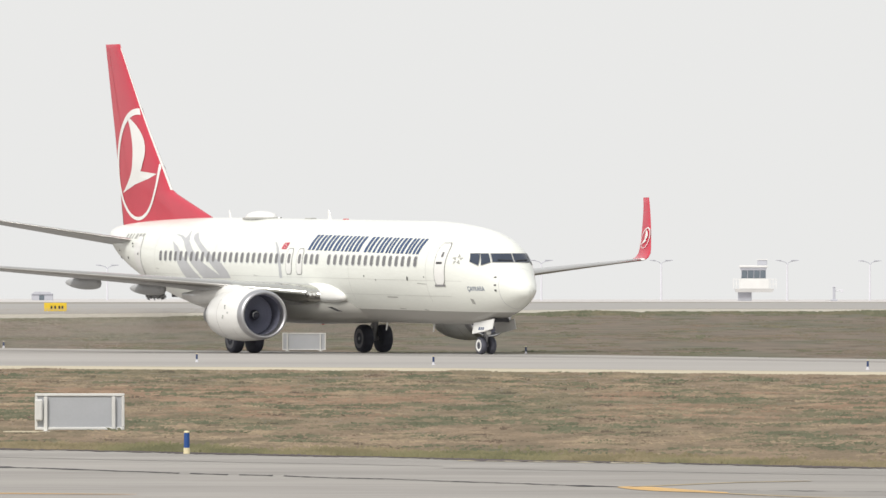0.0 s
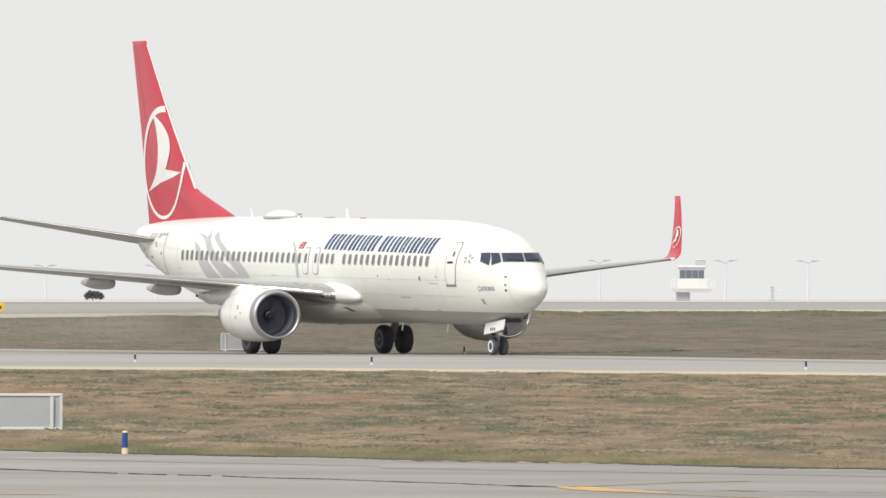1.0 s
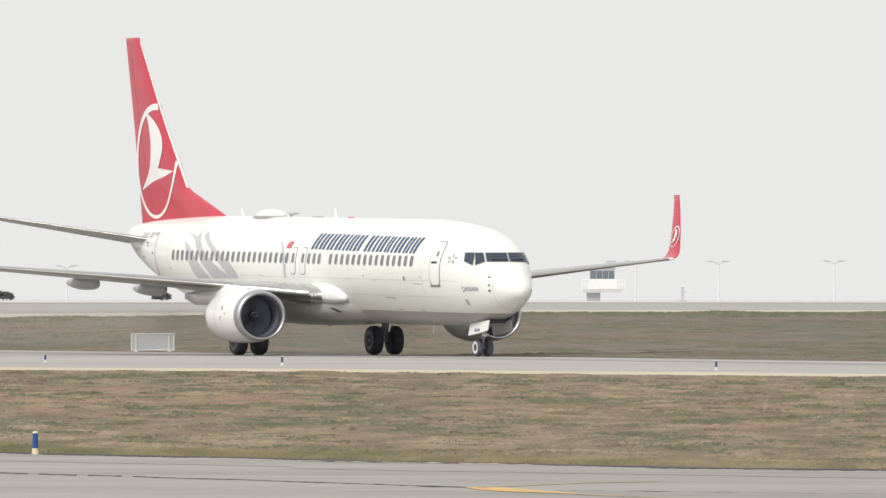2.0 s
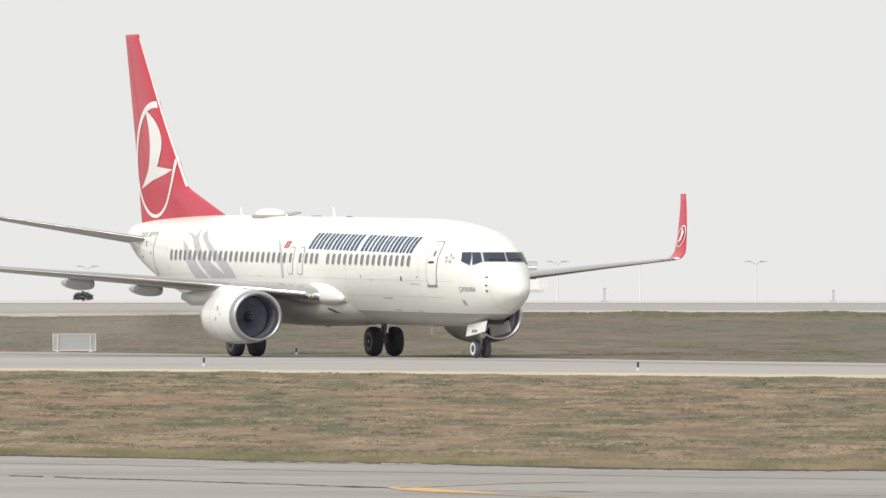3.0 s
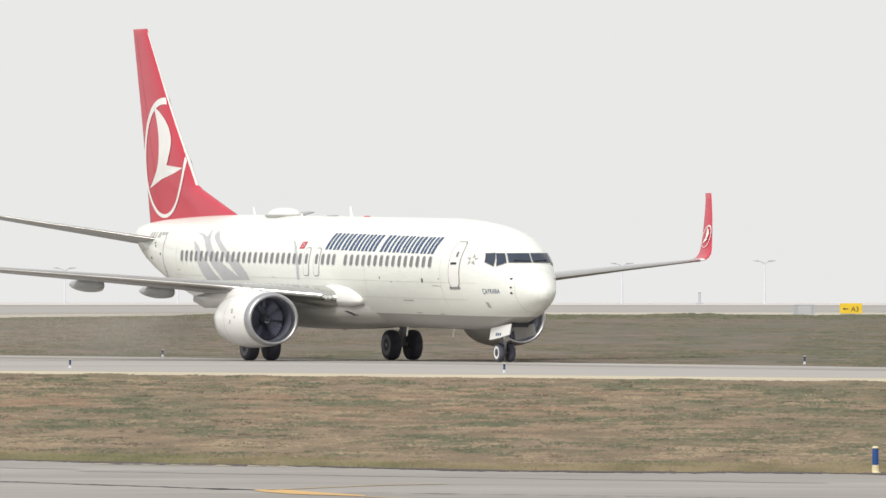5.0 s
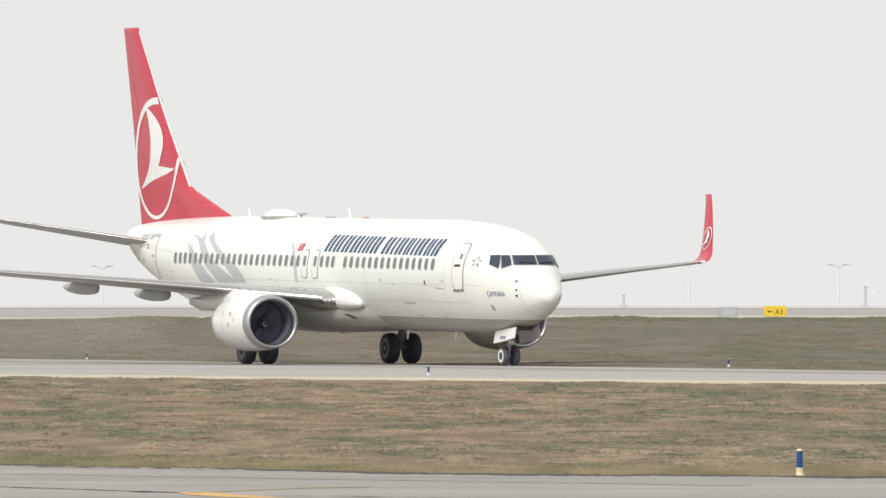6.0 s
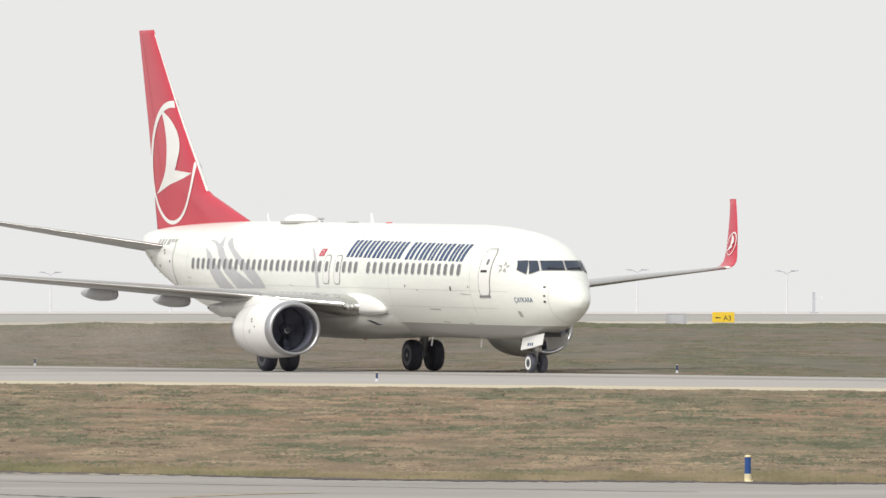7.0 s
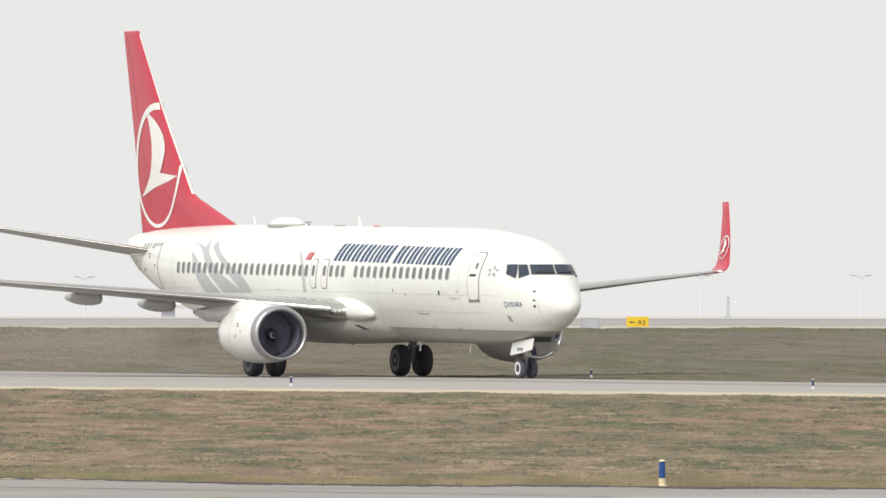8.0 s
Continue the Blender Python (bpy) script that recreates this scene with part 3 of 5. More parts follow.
def tail_emblem(skin, fin):
    """The big ring and swept blade on the fin."""
    cs, cz, rs, rz = 35.45, 7.68, 2.2, 2.3
    n = 150
    run_o, run_i = [], []
    for i in range(n + 1):
        a = 2 * math.pi * i / n
        b = 0.2 + 0.06 * math.cos(a - 1.3)
        po = (cs + rs * math.cos(a), cz + rz * math.sin(a))
        pi_ = (cs + (rs - b) * math.cos(a), cz + (rz - b) * math.sin(a))
        ok = pi_[0] > fin_edges(pi_[1])[0] + 0.06 and pi_[0] < fin_edges(pi_[1])[1] - 0.02
        if ok:
            po = (min(max(po[0], fin_edges(po[1])[0] + 0.06), fin_edges(po[1])[1] - 0.02), po[1])
            run_o.append(po)
            run_i.append(pi_)
        elif len(run_o) > 1:
            part("ring_emblem", ribbon(run_o, run_i, skin, 2), WHITE, fin, "white painted ring")
            run_o, run_i = [], []
        else:
            run_o, run_i = [], []
    if len(run_o) > 1:
        part("ring_emblem", ribbon(run_o, run_i, skin, 2), WHITE, fin, "white painted ring")
    shift_aft = (0.07, 0.2, 0.35, 0.42, 0.38, 0.25, 0.05)
    shift_fore = (0.07, 0.26, 0.38, 0.46, 0.42, 0.35, 0.05)
    aft = [(36.5, 9.66), (36.33, 9.2), (36.24, 8.6), (36.26, 8.0), (36.4, 7.4), (36.7, 6.95), (37.08, 6.52)]
    fore = [(36.44, 9.66), (35.75, 9.28), (35.2, 8.75), (35.06, 8.2), (35.22, 7.7), (35.56, 7.3), (37.0, 6.56)]
    aft = [(a - d, b) for (a, b), d in zip(aft, shift_aft)]
    fore = [(a - d, b) for (a, b), d in zip(fore, shift_fore)]
    aft, fore = smoothed(aft), smoothed(fore)
    part("blade_emblem", ribbon(aft, fore, skin, 4), WHITE, fin, "white painted swept blade")
    part("blade_tip", ribbon([(35.3, 7.42), (35.75, 7.2), (36.5, 6.85), (37.0, 6.56)], [(33.5, 7.27), (34.2, 7.08), (35.6, 6.86), (37.0, 6.53)], skin, 6), WHITE, fin)


build_tail()


FANS = []


def engine(side):
    """Turbofan nacelle with polished lip, fan, spinner and exhaust."""
    yc, zc, ahead = side * 4.95, 1.53, 0.3

    def ring(s, r, flat=1.0, dz=0.0):
        pts = []
        for i in range(48):
            a = 2 * math.pi * i / 48
            c, d = math.cos(a), math.sin(a)
            pts.append((ahead - s, yc + r * c * 1.05, zc + dz + r * d * (flat if d < 0 else 1)))
        return pts
    cowl = part("engine_nacelle", loft([ring(14.12, 0.994, 0.965), ring(14.3, 1.015, 0.97), ring(14.9, 1.04, 0.98), ring(15.6, 1.04), ring(16.3, 1.0), ring(16.9, 0.93), ring(17.35, 0.82), ring(17.35, 0.76), ring(16.6, 0.72)], False),
                WHITE, plane, "white engine nacelle with a polished inlet lip", True)
    lip = [(14.12, 0.996, .965), (13.95, 0.977, .96), (13.85, 0.96, .96), (13.79, 0.92, .97), (13.775, 0.87, .99), (13.8, 0.835, 1), (13.88, 0.805, 1), (14.0, 0.788, 1), (14.1, 0.782, 1)]
    part("inlet_lip", loft([ring(*v) for v in lip], False), LIP, cowl, "polished metal inlet lip", True)
    part("inlet_duct", loft([ring(14.1, 0.782), ring(14.5, 0.782), ring(15.0, 0.79)], False), DUCT, cowl, smooth=True)
    hub = part("fan", tube(bmesh.new(), (0.05, 0, 0), (-0.15, 0, 0), 0.21, None, 20), BLADE, plane, "dark metal engine fan")
    hub.matrix_basis = pose(ahead - 14.75, yc, zc)
    FANS.append((hub, yc, zc))
    blade = None
    for k in range(36):
        if blade is None:
            bm = bmesh.new()
            pts = []
            for j in range(5):
                r = 0.2 + 0.565 * j / 4
                tw = radians(30 + 32 * j / 4)
                w = 0.11 + 0.15 * j / 4
                for e in (-1, 1):
                    da = e * w * math.sin(tw) / r / 1.3
                    pts.append(bm.verts.new((-e * w * math.cos(tw) * 0.7, r * math.cos(da), r * math.sin(da))))
            for j in range(4):
                bm.faces.new((pts[2 * j], pts[2 * j + 1], pts[2 * j + 3], pts[2 * j + 2]))
            bmesh.ops.solidify(bm, geom=bm.faces[:], thickness=0.008)
            blade = part("fan_blade", bm, BLADE, hub)
            ob = blade
        else:
            ob = new("fan_blade", blade.data)
            ob.parent = hub
        ob.matrix_basis = pose(0, 0, 0, 10 * k)
    bm = loft([[(0.33 - 0.3 * u, 0.22 * math.sqrt(u) * math.cos(2 * math.pi * i / 20), 0.22 * math.sqrt(u) * math.sin(2 * math.pi * i / 20)) for i in range(20)] for u in (0.01, .1, .3, .6, 1, 1.3)])
    part("spinner", bm, SPINNER, hub, "dark spinner cone", True)
    l, r = [], []
    for i in range(12):
        a = 4.2 * i / 11
        u0 = 0.1 + 0.35 * i / 11
        l.append((u0, a))
        r.append((u0 + 0.14 * math.sin(math.pi * i / 11), a))
    part("swirl", ribbon(l, r, lambda u, a: Vector((0.345 - 0.3 * u, (0.22 * math.sqrt(u) + .006) * math.cos(a), (0.22 * math.sqrt(u) + .006) * math.sin(a))), 1), WHITE, hub, "white painted swirl")
    part("fan_backing", loft([ring(14.9, 0.788), ring(14.93, 0.15)], True), BLADE, cowl)
    part("exhaust", loft([ring(16.6, 0.6), ring(17.6, 0.5), ring(18.5, 0.4), ring(18.5, 0.34), ring(17.9, 0.3)], False), STEEL, cowl, "brown-grey metal exhaust sleeve", True)
    part("exhaust_plug", loft([ring(17.8, 0.28), ring(18.6, 0.16), ring(19.1, 0.02)], True), STEEL, cowl, smooth=True)
    # pylon
    rr = []
    for s, zt, zb, w in ((14.7, 2.5, 2.4, 0.05), (15.4, 2.6, 2.35, 0.18), (16.4, 2.72, 2.25, 0.24), (18, 2.6, 2.0, 0.22), (19.6, 2.5, 1.95, 0.16), (21, 2.4, 2.2, 0.03)):
        rr.append([(ahead * (s < 17) - s, yc + w * c, zb + (zt - zb) * d) for c, d in ((-1, 0), (1, 0), (1, 0.7), (0.5, 1), (-0.5, 1), (-1, 0.7))])
    part("engine_pylon", loft(rr), WHITE, plane, smooth=True)
    # cowl strake, latch marks and cowl seams
    part("cowl_seam", loft([ring(15.9, 1.028), ring(15.92, 1.027)], False), SEAM, cowl)
    part("cowl_seam", loft([ring(14.75, 1.03, .99), ring(14.765, 1.031, .99)], False), SEAM, cowl)
    for s, a in ((14.9, 175), (15.2, 165), (15.25, 160), (15.3, 182), (15.35, 186)):
        c, d = math.cos(radians(a)), math.sin(radians(a))
        bm = boxed(ahead - s - 0.05, ahead - s + 0.05, yc + 1.085 * c * (1 if side < 0 else -1) - 0.02, yc + 1.085 * c * (1 if side < 0 else -1) + 0.02, zc + 1.03 * d - 0.035, zc + 1.03 * d + 0.035, bevel=0.01)
        part("cowl_placard", bm, GAP if a < 170 else SEAM, cowl)


for sd in (-1, 1):
    engine(sd)


PANES = [
    [(2.88, -1.2, 3.89), (2.49, -1.01, 3.90), (2.33, -1.17, 3.43), (2.8, -1.3, 3.58)],
    [(2.45, -1.0, 3.89), (2.18, -.80, 3.89), (1.91, -.85, 3.56), (2.22, -1.11, 3.44)],
    [(2.12, -.74, 3.89), (1.845, -.03, 3.89), (1.575, -.03, 3.56), (1.87, -.79, 3.56)],
]
def on_front(y, z, out):
    """The hull's front at the given breadth and height."""
    lo, hi = 0.32, 4.5
    for _ in range(30):
        mid = (lo + hi) / 2
        r, zm = z - axis_z(mid), prof(mid, 4)
        h = (prof(mid, 1) - zm) if r > zm else (zm - prof(mid, 2))
        q = (r - zm) / h
        if abs(q) < 1 and prof(mid, 3) * math.sqrt(1 - q * q) > abs(y):
            hi = mid
        else:
            lo = mid
    return Vector((-hi + out, y * (1 + 0.6 * out), z + 0.5 * out))


def pane_patch(c, side, grow, out, material, name, parent, label=""):
    q = [(side * y, z) for s0, y, z in c]
    m = (sum(a[0] for a in q) / 4, sum(a[1] for a in q) / 4)
    q = [(m[0] + (a - m[0]) * grow, m[1] + (b - m[1]) * (1 + (grow - 1) * 1.3)) for a, b in q]
    left = [(q[0][0] + (q[3][0] - q[0][0]) * i / 6, q[0][1] + (q[3][1] - q[0][1]) * i / 6) for i in range(7)]
    right = [(q[1][0] + (q[2][0] - q[1][0]) * i / 6, q[1][1] + (q[2][1] - q[1][1]) * i / 6) for i in range(7)]
    return part(name, ribbon(left, right, lambda y, z: on_front(y, z, out), 8), material, parent, label, True)


for side in (1, -1):
    for c in PANES:
        fr = pane_patch(c, side, 1.09, 0.012, GREY_PAINT, "cockpit_frame", plane)
        pane_patch(c, side, 1.0, 0.026, GLASS, "cockpit_window", fr, "dark cockpit glass")


for side in (1, -1):
    bm = bmesh.new()
    tube(bm, on_front(side * 0.10, 3.60, 0.05), on_front(side * 0.62, 3.63, 0.05), 0.022, None, 6)
    part("wiper", bm, DARK, plane, "black windscreen wiper")


def rounded(cx, cz, w, h):
    """An upright rounded outline as left and right lines."""
    L, R = [], []
    for i in range(15):
        v = math.sin(math.pi / 2 * (-1 + 2 * i / 14))
        k = max((1 - abs(v) ** 7) ** 0.5, 0.4)
        L.append((cx + w / 2 * k, cz + h / 2 * v))
        R.append((cx - w / 2 * k, cz + h / 2 * v))
    return L, R


WINDOWS = [18.27 + 0.529 * i for i in range(23)] + [17.65, 16.70, 16.15, 15.63, 15.14] + [14.06 - 0.5445 * i for i in range(15)]
for side in (-1, 1):
    for s in WINDOWS:
        place = lambda u, v, side=side: on_side(u, v, 0.008, side)
        over = lambda u, v, side=side: on_side(u, v, 0.014, side)
        L, R = rounded(s, window_z(s), 0.30, 0.44)
        fr = part("cabin_window", ribbon(L, R, place, 2), MOTIF, plane)
        L, R = rounded(s, window_z(s), 0.235, 0.38)
        part("pane", ribbon(L, R, over, 2), PANE, fr)


def outline(cx, z0, z1, w, side, name, label, thick=0.03, parent=plane, slant=0.0):
    """A door: its skin and the dark gap round it."""
    place = lambda u, v: on_side(u, v, 0.007, side)
    over = lambda u, v: on_side(u, v, 0.012, side)
    zc, h = (z0 + z1) / 2, z1 - z0
    L, R = [], []
    l2, r2 = [], []
    for i in range(15):
        v = -1 + 2 * i / 14
        k = max((1 - abs(v) ** 10) ** 0.5, 0.62)
        L.append((cx + w / 2 * k, zc + h / 2 * v))
        R.append((cx - w / 2 * k, zc + h / 2 * v))
        l2.append((cx + (w / 2 - thick) * k, zc + (h / 2 - thick) * v))
        r2.append((cx - (w / 2 - thick) * k, zc + (h / 2 - thick) * v))
    d = part(name, ribbon(L, R, place, 4), GAP, parent, label, True)
    part("door_skin", ribbon(l2, r2, over, 4), WHITE, d, "", True)
    return d


for side in (-1, 1):
    d = outline(4.58, 2.66, 4.33, 0.78, side, "door", "white cabin door with a thin grey outline", 0.034)
    over = lambda u, v, side=side: on_side(u, v, 0.02, side)
    part("door_handle", ribbon([(4.82, 3.5), (4.82, 3.58)], [(4.42, 3.5), (4.42, 3.58)], over, 3), DARK, d, "dark recessed handle")
    L, R = rounded(4.5, 3.86, 0.14, 0.2)
    part("door_window", ribbon(L, R, over, 1), PANE, d)
    part("door_sill", ribbon([(4.95, 2.63), (4.95, 2.71)], [(4.21, 2.63), (4.21, 2.71)], over, 3), STEEL, d)
    outline(32.6, 3.15, 4.72, 0.8, side, "door", "white cabin door with a thin grey outline", 0.014)
    for s in (17.65, 16.70):
        outline(s, window_z(s) - 0.63, window_z(s) + 0.42, 0.56, side, "overwing_exit", "small overwing exit with a thin outline", 0.03)
    for s in (17.65, 16.70):
        L, R = rounded(s, window_z(s), 0.235, 0.38)
        part("pane", ribbon(L, R, lambda u, v, side=side: on_side(u, v, 0.018, side), 2), PANE, plane)

# airline name as plain slanted bars, one for each letter
SPANS = []
LETTERS = [(0.62, .1), (0.62, .12), (0.62, .12), (0.66, .1), (0.2, .12), (0.58, .1), (0.66, .3), (0.66, .12), (0.2, .14), (0.62, .12), (0.5, .12), (0.2, .12), (0.66, .12), (0.52, .1), (0.56, 0)]
u0, grow = 16.07, 9.85 / sum(w + 1.4 * gap for w, gap in LETTERS)
for w, gap in LETTERS:
    SPANS.append((u0, w * grow))
    u0 -= (w + 1.4 * gap) * grow
for side in (-1, 1):
    for s, w in SPANS:
        zb = window_z(s) + 0.27 + 0.008 * (s - 5.5)
        L = [(s + 0.08 - 0.2 * i / 8, zb + 0.6 * i / 8) for i in range(9)]
        R = [(a - w, z) for a, z in L]
        cuts = [(0, 1)] if w < 0.3 else [(0, 0.37), (0.58, 0.95)]
        for c0, c1 in cuts:
            part("name_bar", ribbon([(a - w * c0, z) for a, z in L], [(a - w * c1, z) for a, z in L], lambda u, v, side=side: on_side(u, v, 0.01, side), 2), NAVY, plane, "navy blue painted bar")
    # flag beside the overwing exits
    L = [(18.56 - 0.1 * i / 4, 4.13 + 0.26 * i / 4) for i in range(5)]
    R = [(a - 0.46, z) for a, z in L]
    fl = part("flag", ribbon(L, R, lambda u, v, side=side: on_side(u, v, 0.01, side), 2), RED, plane, "small red flag with a white crescent")
    ring_o = [(18.3 + 0.085 * math.cos(a), 4.26 + 0.085 * math.sin(a)) for a in np.linspace(0.6, 5.7, 12)]
    ring_i = [(18.28 + 0.062 * math.cos(a), 4.26 + 0.062 * math.sin(a)) for a in np.linspace(0.6, 5.7, 12)]
    part("crescent", ribbon(ring_o, ring_i, lambda u, v, side=side: on_side(u, v, 0.016, side), 1), WHITE, fl)
    part("star", ribbon([(18.22, 4.24), (18.22, 4.28)], [(18.17, 4.24), (18.17, 4.28)], lambda u, v, side=side: on_side(u, v, 0.016, side), 1), WHITE, fl)
    # registration as bars
    for i, w in enumerate((0.2, 0.2, 0.12, 0.26, 0.26, 0.26)):
        s = 34.4 - 0.36 * i
        L = [(s, 4.62), (s - 0.05, 4.82)]
        R = [(s - w, 4.62), (s - w - 0.05, 4.82)]
        part("registration_bar", ribbon(L, R, lambda u, v, side=side: on_side(u, v, 0.01, side), 1), SEAM, plane)

    # grey tulip stripes, each between an aft and a fore edge
    TULIP = [
        ([(28.99, 4.5), (28.7, 4.28), (28.38, 3.94), (28.09, 3.6), (27.71, 3.26), (27.2, 2.9)], [(28.97, 4.5), (28.3, 4.28), (27.69, 3.94), (26.99, 3.6), (26.43, 3.26), (25.7, 2.9)]),
        ([(29.02, 4.77), (28.4, 4.67), (27.9, 4.48), (27.5, 4.21), (27.1, 3.94), (26.73, 3.6), (26.08, 3.26), (25.55, 2.9)], [(29.03, 4.79), (28.3, 4.73), (27.31, 4.48), (26.85, 4.21), (26.32, 3.94), (25.52, 3.6), (24.54, 3.26), (23.5, 2.9)]),
        ([(27.87, 4.95), (27.8, 4.76), (27.9, 4.6), (27.95, 4.5)], [(27.83, 4.94), (27.58, 4.73), (27.45, 4.6), (27.33, 4.5)]),
        ([(27.07, 4.86), (27.22, 4.75), (27.14, 4.62), (26.83, 4.48), (26.17, 4.21), (25.6, 3.93), (24.92, 3.59), (24.29, 3.25), (23.75, 2.9)], [(27.04, 4.85), (26.8, 4.73), (26.57, 4.6), (26.32, 4.48), (25.58, 4.2), (24.88, 3.93), (23.83, 3.59), (23.28, 3.25), (23.0, 2.9)]),
        ([(19.4, 4.42), (19.1, 4.24), (18.72, 3.82), (18.56, 3.41), (18.54, 2.85)], [(19.25, 4.42), (18.88, 4.22), (18.46, 3.82), (18.32, 3.41), (18.3, 2.85)]),
    ]
    for aft, fore in TULIP:
        L, R = [], []
        for k in range(len(aft) - 1):
            for i in range(4):
                u = i / 4
                L.append((aft[k][0] + (aft[k + 1][0] - aft[k][0]) * u, aft[k][1] + (aft[k + 1][1] - aft[k][1]) * u))
                R.append((fore[k][0] + (fore[k + 1][0] - fore[k][0]) * u, fore[k][1] + (fore[k + 1][1] - fore[k][1]) * u))
        part("tulip_stripe", ribbon(L, R, lambda u, v, side=side: on_side(u, v, 0.005, side), 3), MOTIF, plane, "pale grey painted swoop")
    # star of small blades behind the cockpit
    for k in range(5):
        a = math.radians(90 + 72 * k)
        c0, z0 = 3.5, 3.67
        tip = (c0 + 0.36 * math.cos(a), z0 + 0.23 * math.sin(a))
        b1 = (c0 + 0.2 * math.cos(a + 0.7), z0 + 0.13 * math.sin(a + 0.5))
        b2 = (c0 + 0.1 * math.cos(a - 0.3), z0 + 0.07 * math.sin(a - 0.9))
        part("star_blade", ribbon([tip, b1], [tip, b2], lambda u, v, side=side: on_side(u, v, 0.01, side), 1), SEAM, plane)
    # probes and ports
    for s, z, a, b in ((1.49, 2.98, .1, .05), (1.45, 2.68, .1, .055), (1.45, 2.48, .1, .07), (7.1, 2.95, .09, .16), (10.9, 3.05, .05, .09), (5.7, 3.0, .05, .05), (33.9, 3.85, .12, .1), (32.5, 4.0, .1, .1), (33.3, 4.42, .16, .05), (33.2, 4.3, .08, .08), (35.4, 3.85, .2, .12), (35.1, 4.15, .1, .06), (9.9, 2.9, .05, .05)):
        L, R = rounded(s, z, a, b)
        part("probe", ribbon(L, R, lambda u, v, side=side: on_side(u, v, 0.02, side), 1), DARK, plane, "small dark probe")
    part("grime_streak", ribbon([(9.3, 2.22), (9.3, 2.25)], [(8.4, 2.2), (8.4, 2.24)], lambda u, v, side=side: on_side(u, v, 0.009, side), 3), SEAM, plane)
    for s0, z0, ln, hh in ((2.75, 1.97, 0.16, 0.2), (8.3, 1.78, 0.5, 0.03), (6.4, 1.72, 0.3, 0.04), (11.2, 1.7, 0.6, 0.025), (5.6, 2.75, 0.7, 0.025), (20.5, 3.1, 0.4, 0.02), (30.2, 3.4, 0.3, 0.03)):
        part("grime_streak", ribbon([(s0 + ln, z0), (s0 + ln, z0 + hh)], [(s0, z0 - 0.03), (s0, z0 + hh - 0.04)], lambda u, v, side=side: on_side(u, v, 0.009, side), 3), SEAM, plane)
    part("air_scoop", loft([[(-13.35, side * 1.6, 1.66), (-13.5, side * 1.66, 1.66), (-13.95, side * 1.9, 1.84), (-13.85, side * 1.84, 1.84)],
                            [(-13.35, side * 1.70, 1.66), (-13.5, side * 1.76, 1.66), (-13.95, side * 1.98, 1.84), (-13.85, side * 1.94, 1.84)]]), DARK, plane, "dark ram-air scoop")
    # rounded fillet ahead of the wing root
    rings = []
    for i in range(21):
        u = i / 20
        st = 13.05 + 4.7 * u
        e = math.sin(math.pi * min(1, 0.01 + 0.97 * u) ** 0.75) ** 0.7
        rings.append([(-st, side * (1.6 + 0.38 * e * math.sin(a)), 2.2 + 0.2 * u + (0.6 if math.cos(a) > 0 else 0.28) * e * math.cos(a)) for a in [2 * math.pi * k / 32 for k in range(32)]])
    part("wing_root_fairing", loft(rings), WHITE, plane, "white rounded fillet at the wing root", True)
    # landing lamps in the wing root
    le, ch, th, z = wing_plan(2.2)
    lamp = part("landing_lamp", boxed(-le - 0.3, -le + 0.06, side * 2.2 - 0.26, side * 2.2 + 0.26, z - 0.12, z + 0.13, bevel=0.09), METAL, plane, "landing lamps behind a clear cover")
    for k in (-0.16, 0.0, 0.16):
        part("lens", tube(bmesh.new(), (-le + 0.0, side * 2.2 + k, z + 0.01), (-le + 0.07, side * 2.2 + k, z + 0.01), 0.07, 0.065, 14), LENSMAT, lamp, "round lamp lens")

# town name under the cockpit windows
for side in (-1, 1):
    tx = bpy.data.curves.new("name_text", "FONT")
    tx.body, tx.size = "ÇAYKARA", 0.25
    tmp = new("name_text", tx)
    me = bpy.data.meshes.new_from_object(tmp.evaluated_get(bpy.context.evaluated_depsgraph_get()))
    wmax = max(v.co.x for v in me.vertices)
    for v in me.vertices:
        u = v.co.x / wmax
        s = (2.88 - 0.9 * u) if side < 0 else (1.98 + 0.9 * u)
        v.co = on_side(s, 2.46 + v.co.y, 0.012, side)
    me.materials.append(NAVY)
    bpy.data.objects.remove(tmp)
    ob = new("name_lettering", me)
    ob.parent = plane
    tagged(ob, "small navy lettering of a town name")

# skin laps along the hull and frame joints round it
for side in (-1, 1):
    for drop, s0, s1 in ((0.72, 3.2, 31.0), (1.32, 4.0, 14.0)):
        pts = [(s0 + (s1 - s0) * i / 60) for i in range(61)]
        part("skin_lap", ribbon([(a, window_z(a) - drop) for a in pts], [(a, window_z(a) - drop - 0.014) for a in pts], lambda u, v, side=side: on_side(u, v, 0.004, side), 1), LAP, plane)
    for st in (5.6, 12.3, 24.6, 30.6):
        rows = [window_z(st) - 1.55 + 2.9 * i / 30 for i in range(31)]
        part("skin_lap", ribbon([(st, v) for v in rows], [(st - 0.02, v) for v in rows], lambda u, v, side=side: on_side(u, v, 0.004, side), 1), LAP, plane)
# radome seam
part("radome_seam", loft([[hull_point(1.29, 360 * i / 48, 0.004) for i in range(48)], [hull_point(1.305, 360 * i / 48, 0.004) for i in range(48)]], False), MOTIF, plane)

# crown: aerial dome, blades, beacon
def crown(s):
    return axis_z(s) + prof(s, 1)


rr = []
for i in range(15):
    u = i / 14
    h = 0.29 * (math.sin(math.pi * u) ** 0.45)
    s = 22.85 + 2.3 * u
    rr.append([(-s, 0.55 * math.sin(math.pi * u) ** 0.5 * math.cos(a), crown(s) - 0.1 + (h + 0.1) * max(0, math.sin(a)) ** 0.7) for a in [2 * math.pi * k / 24 for k in range(24)]])
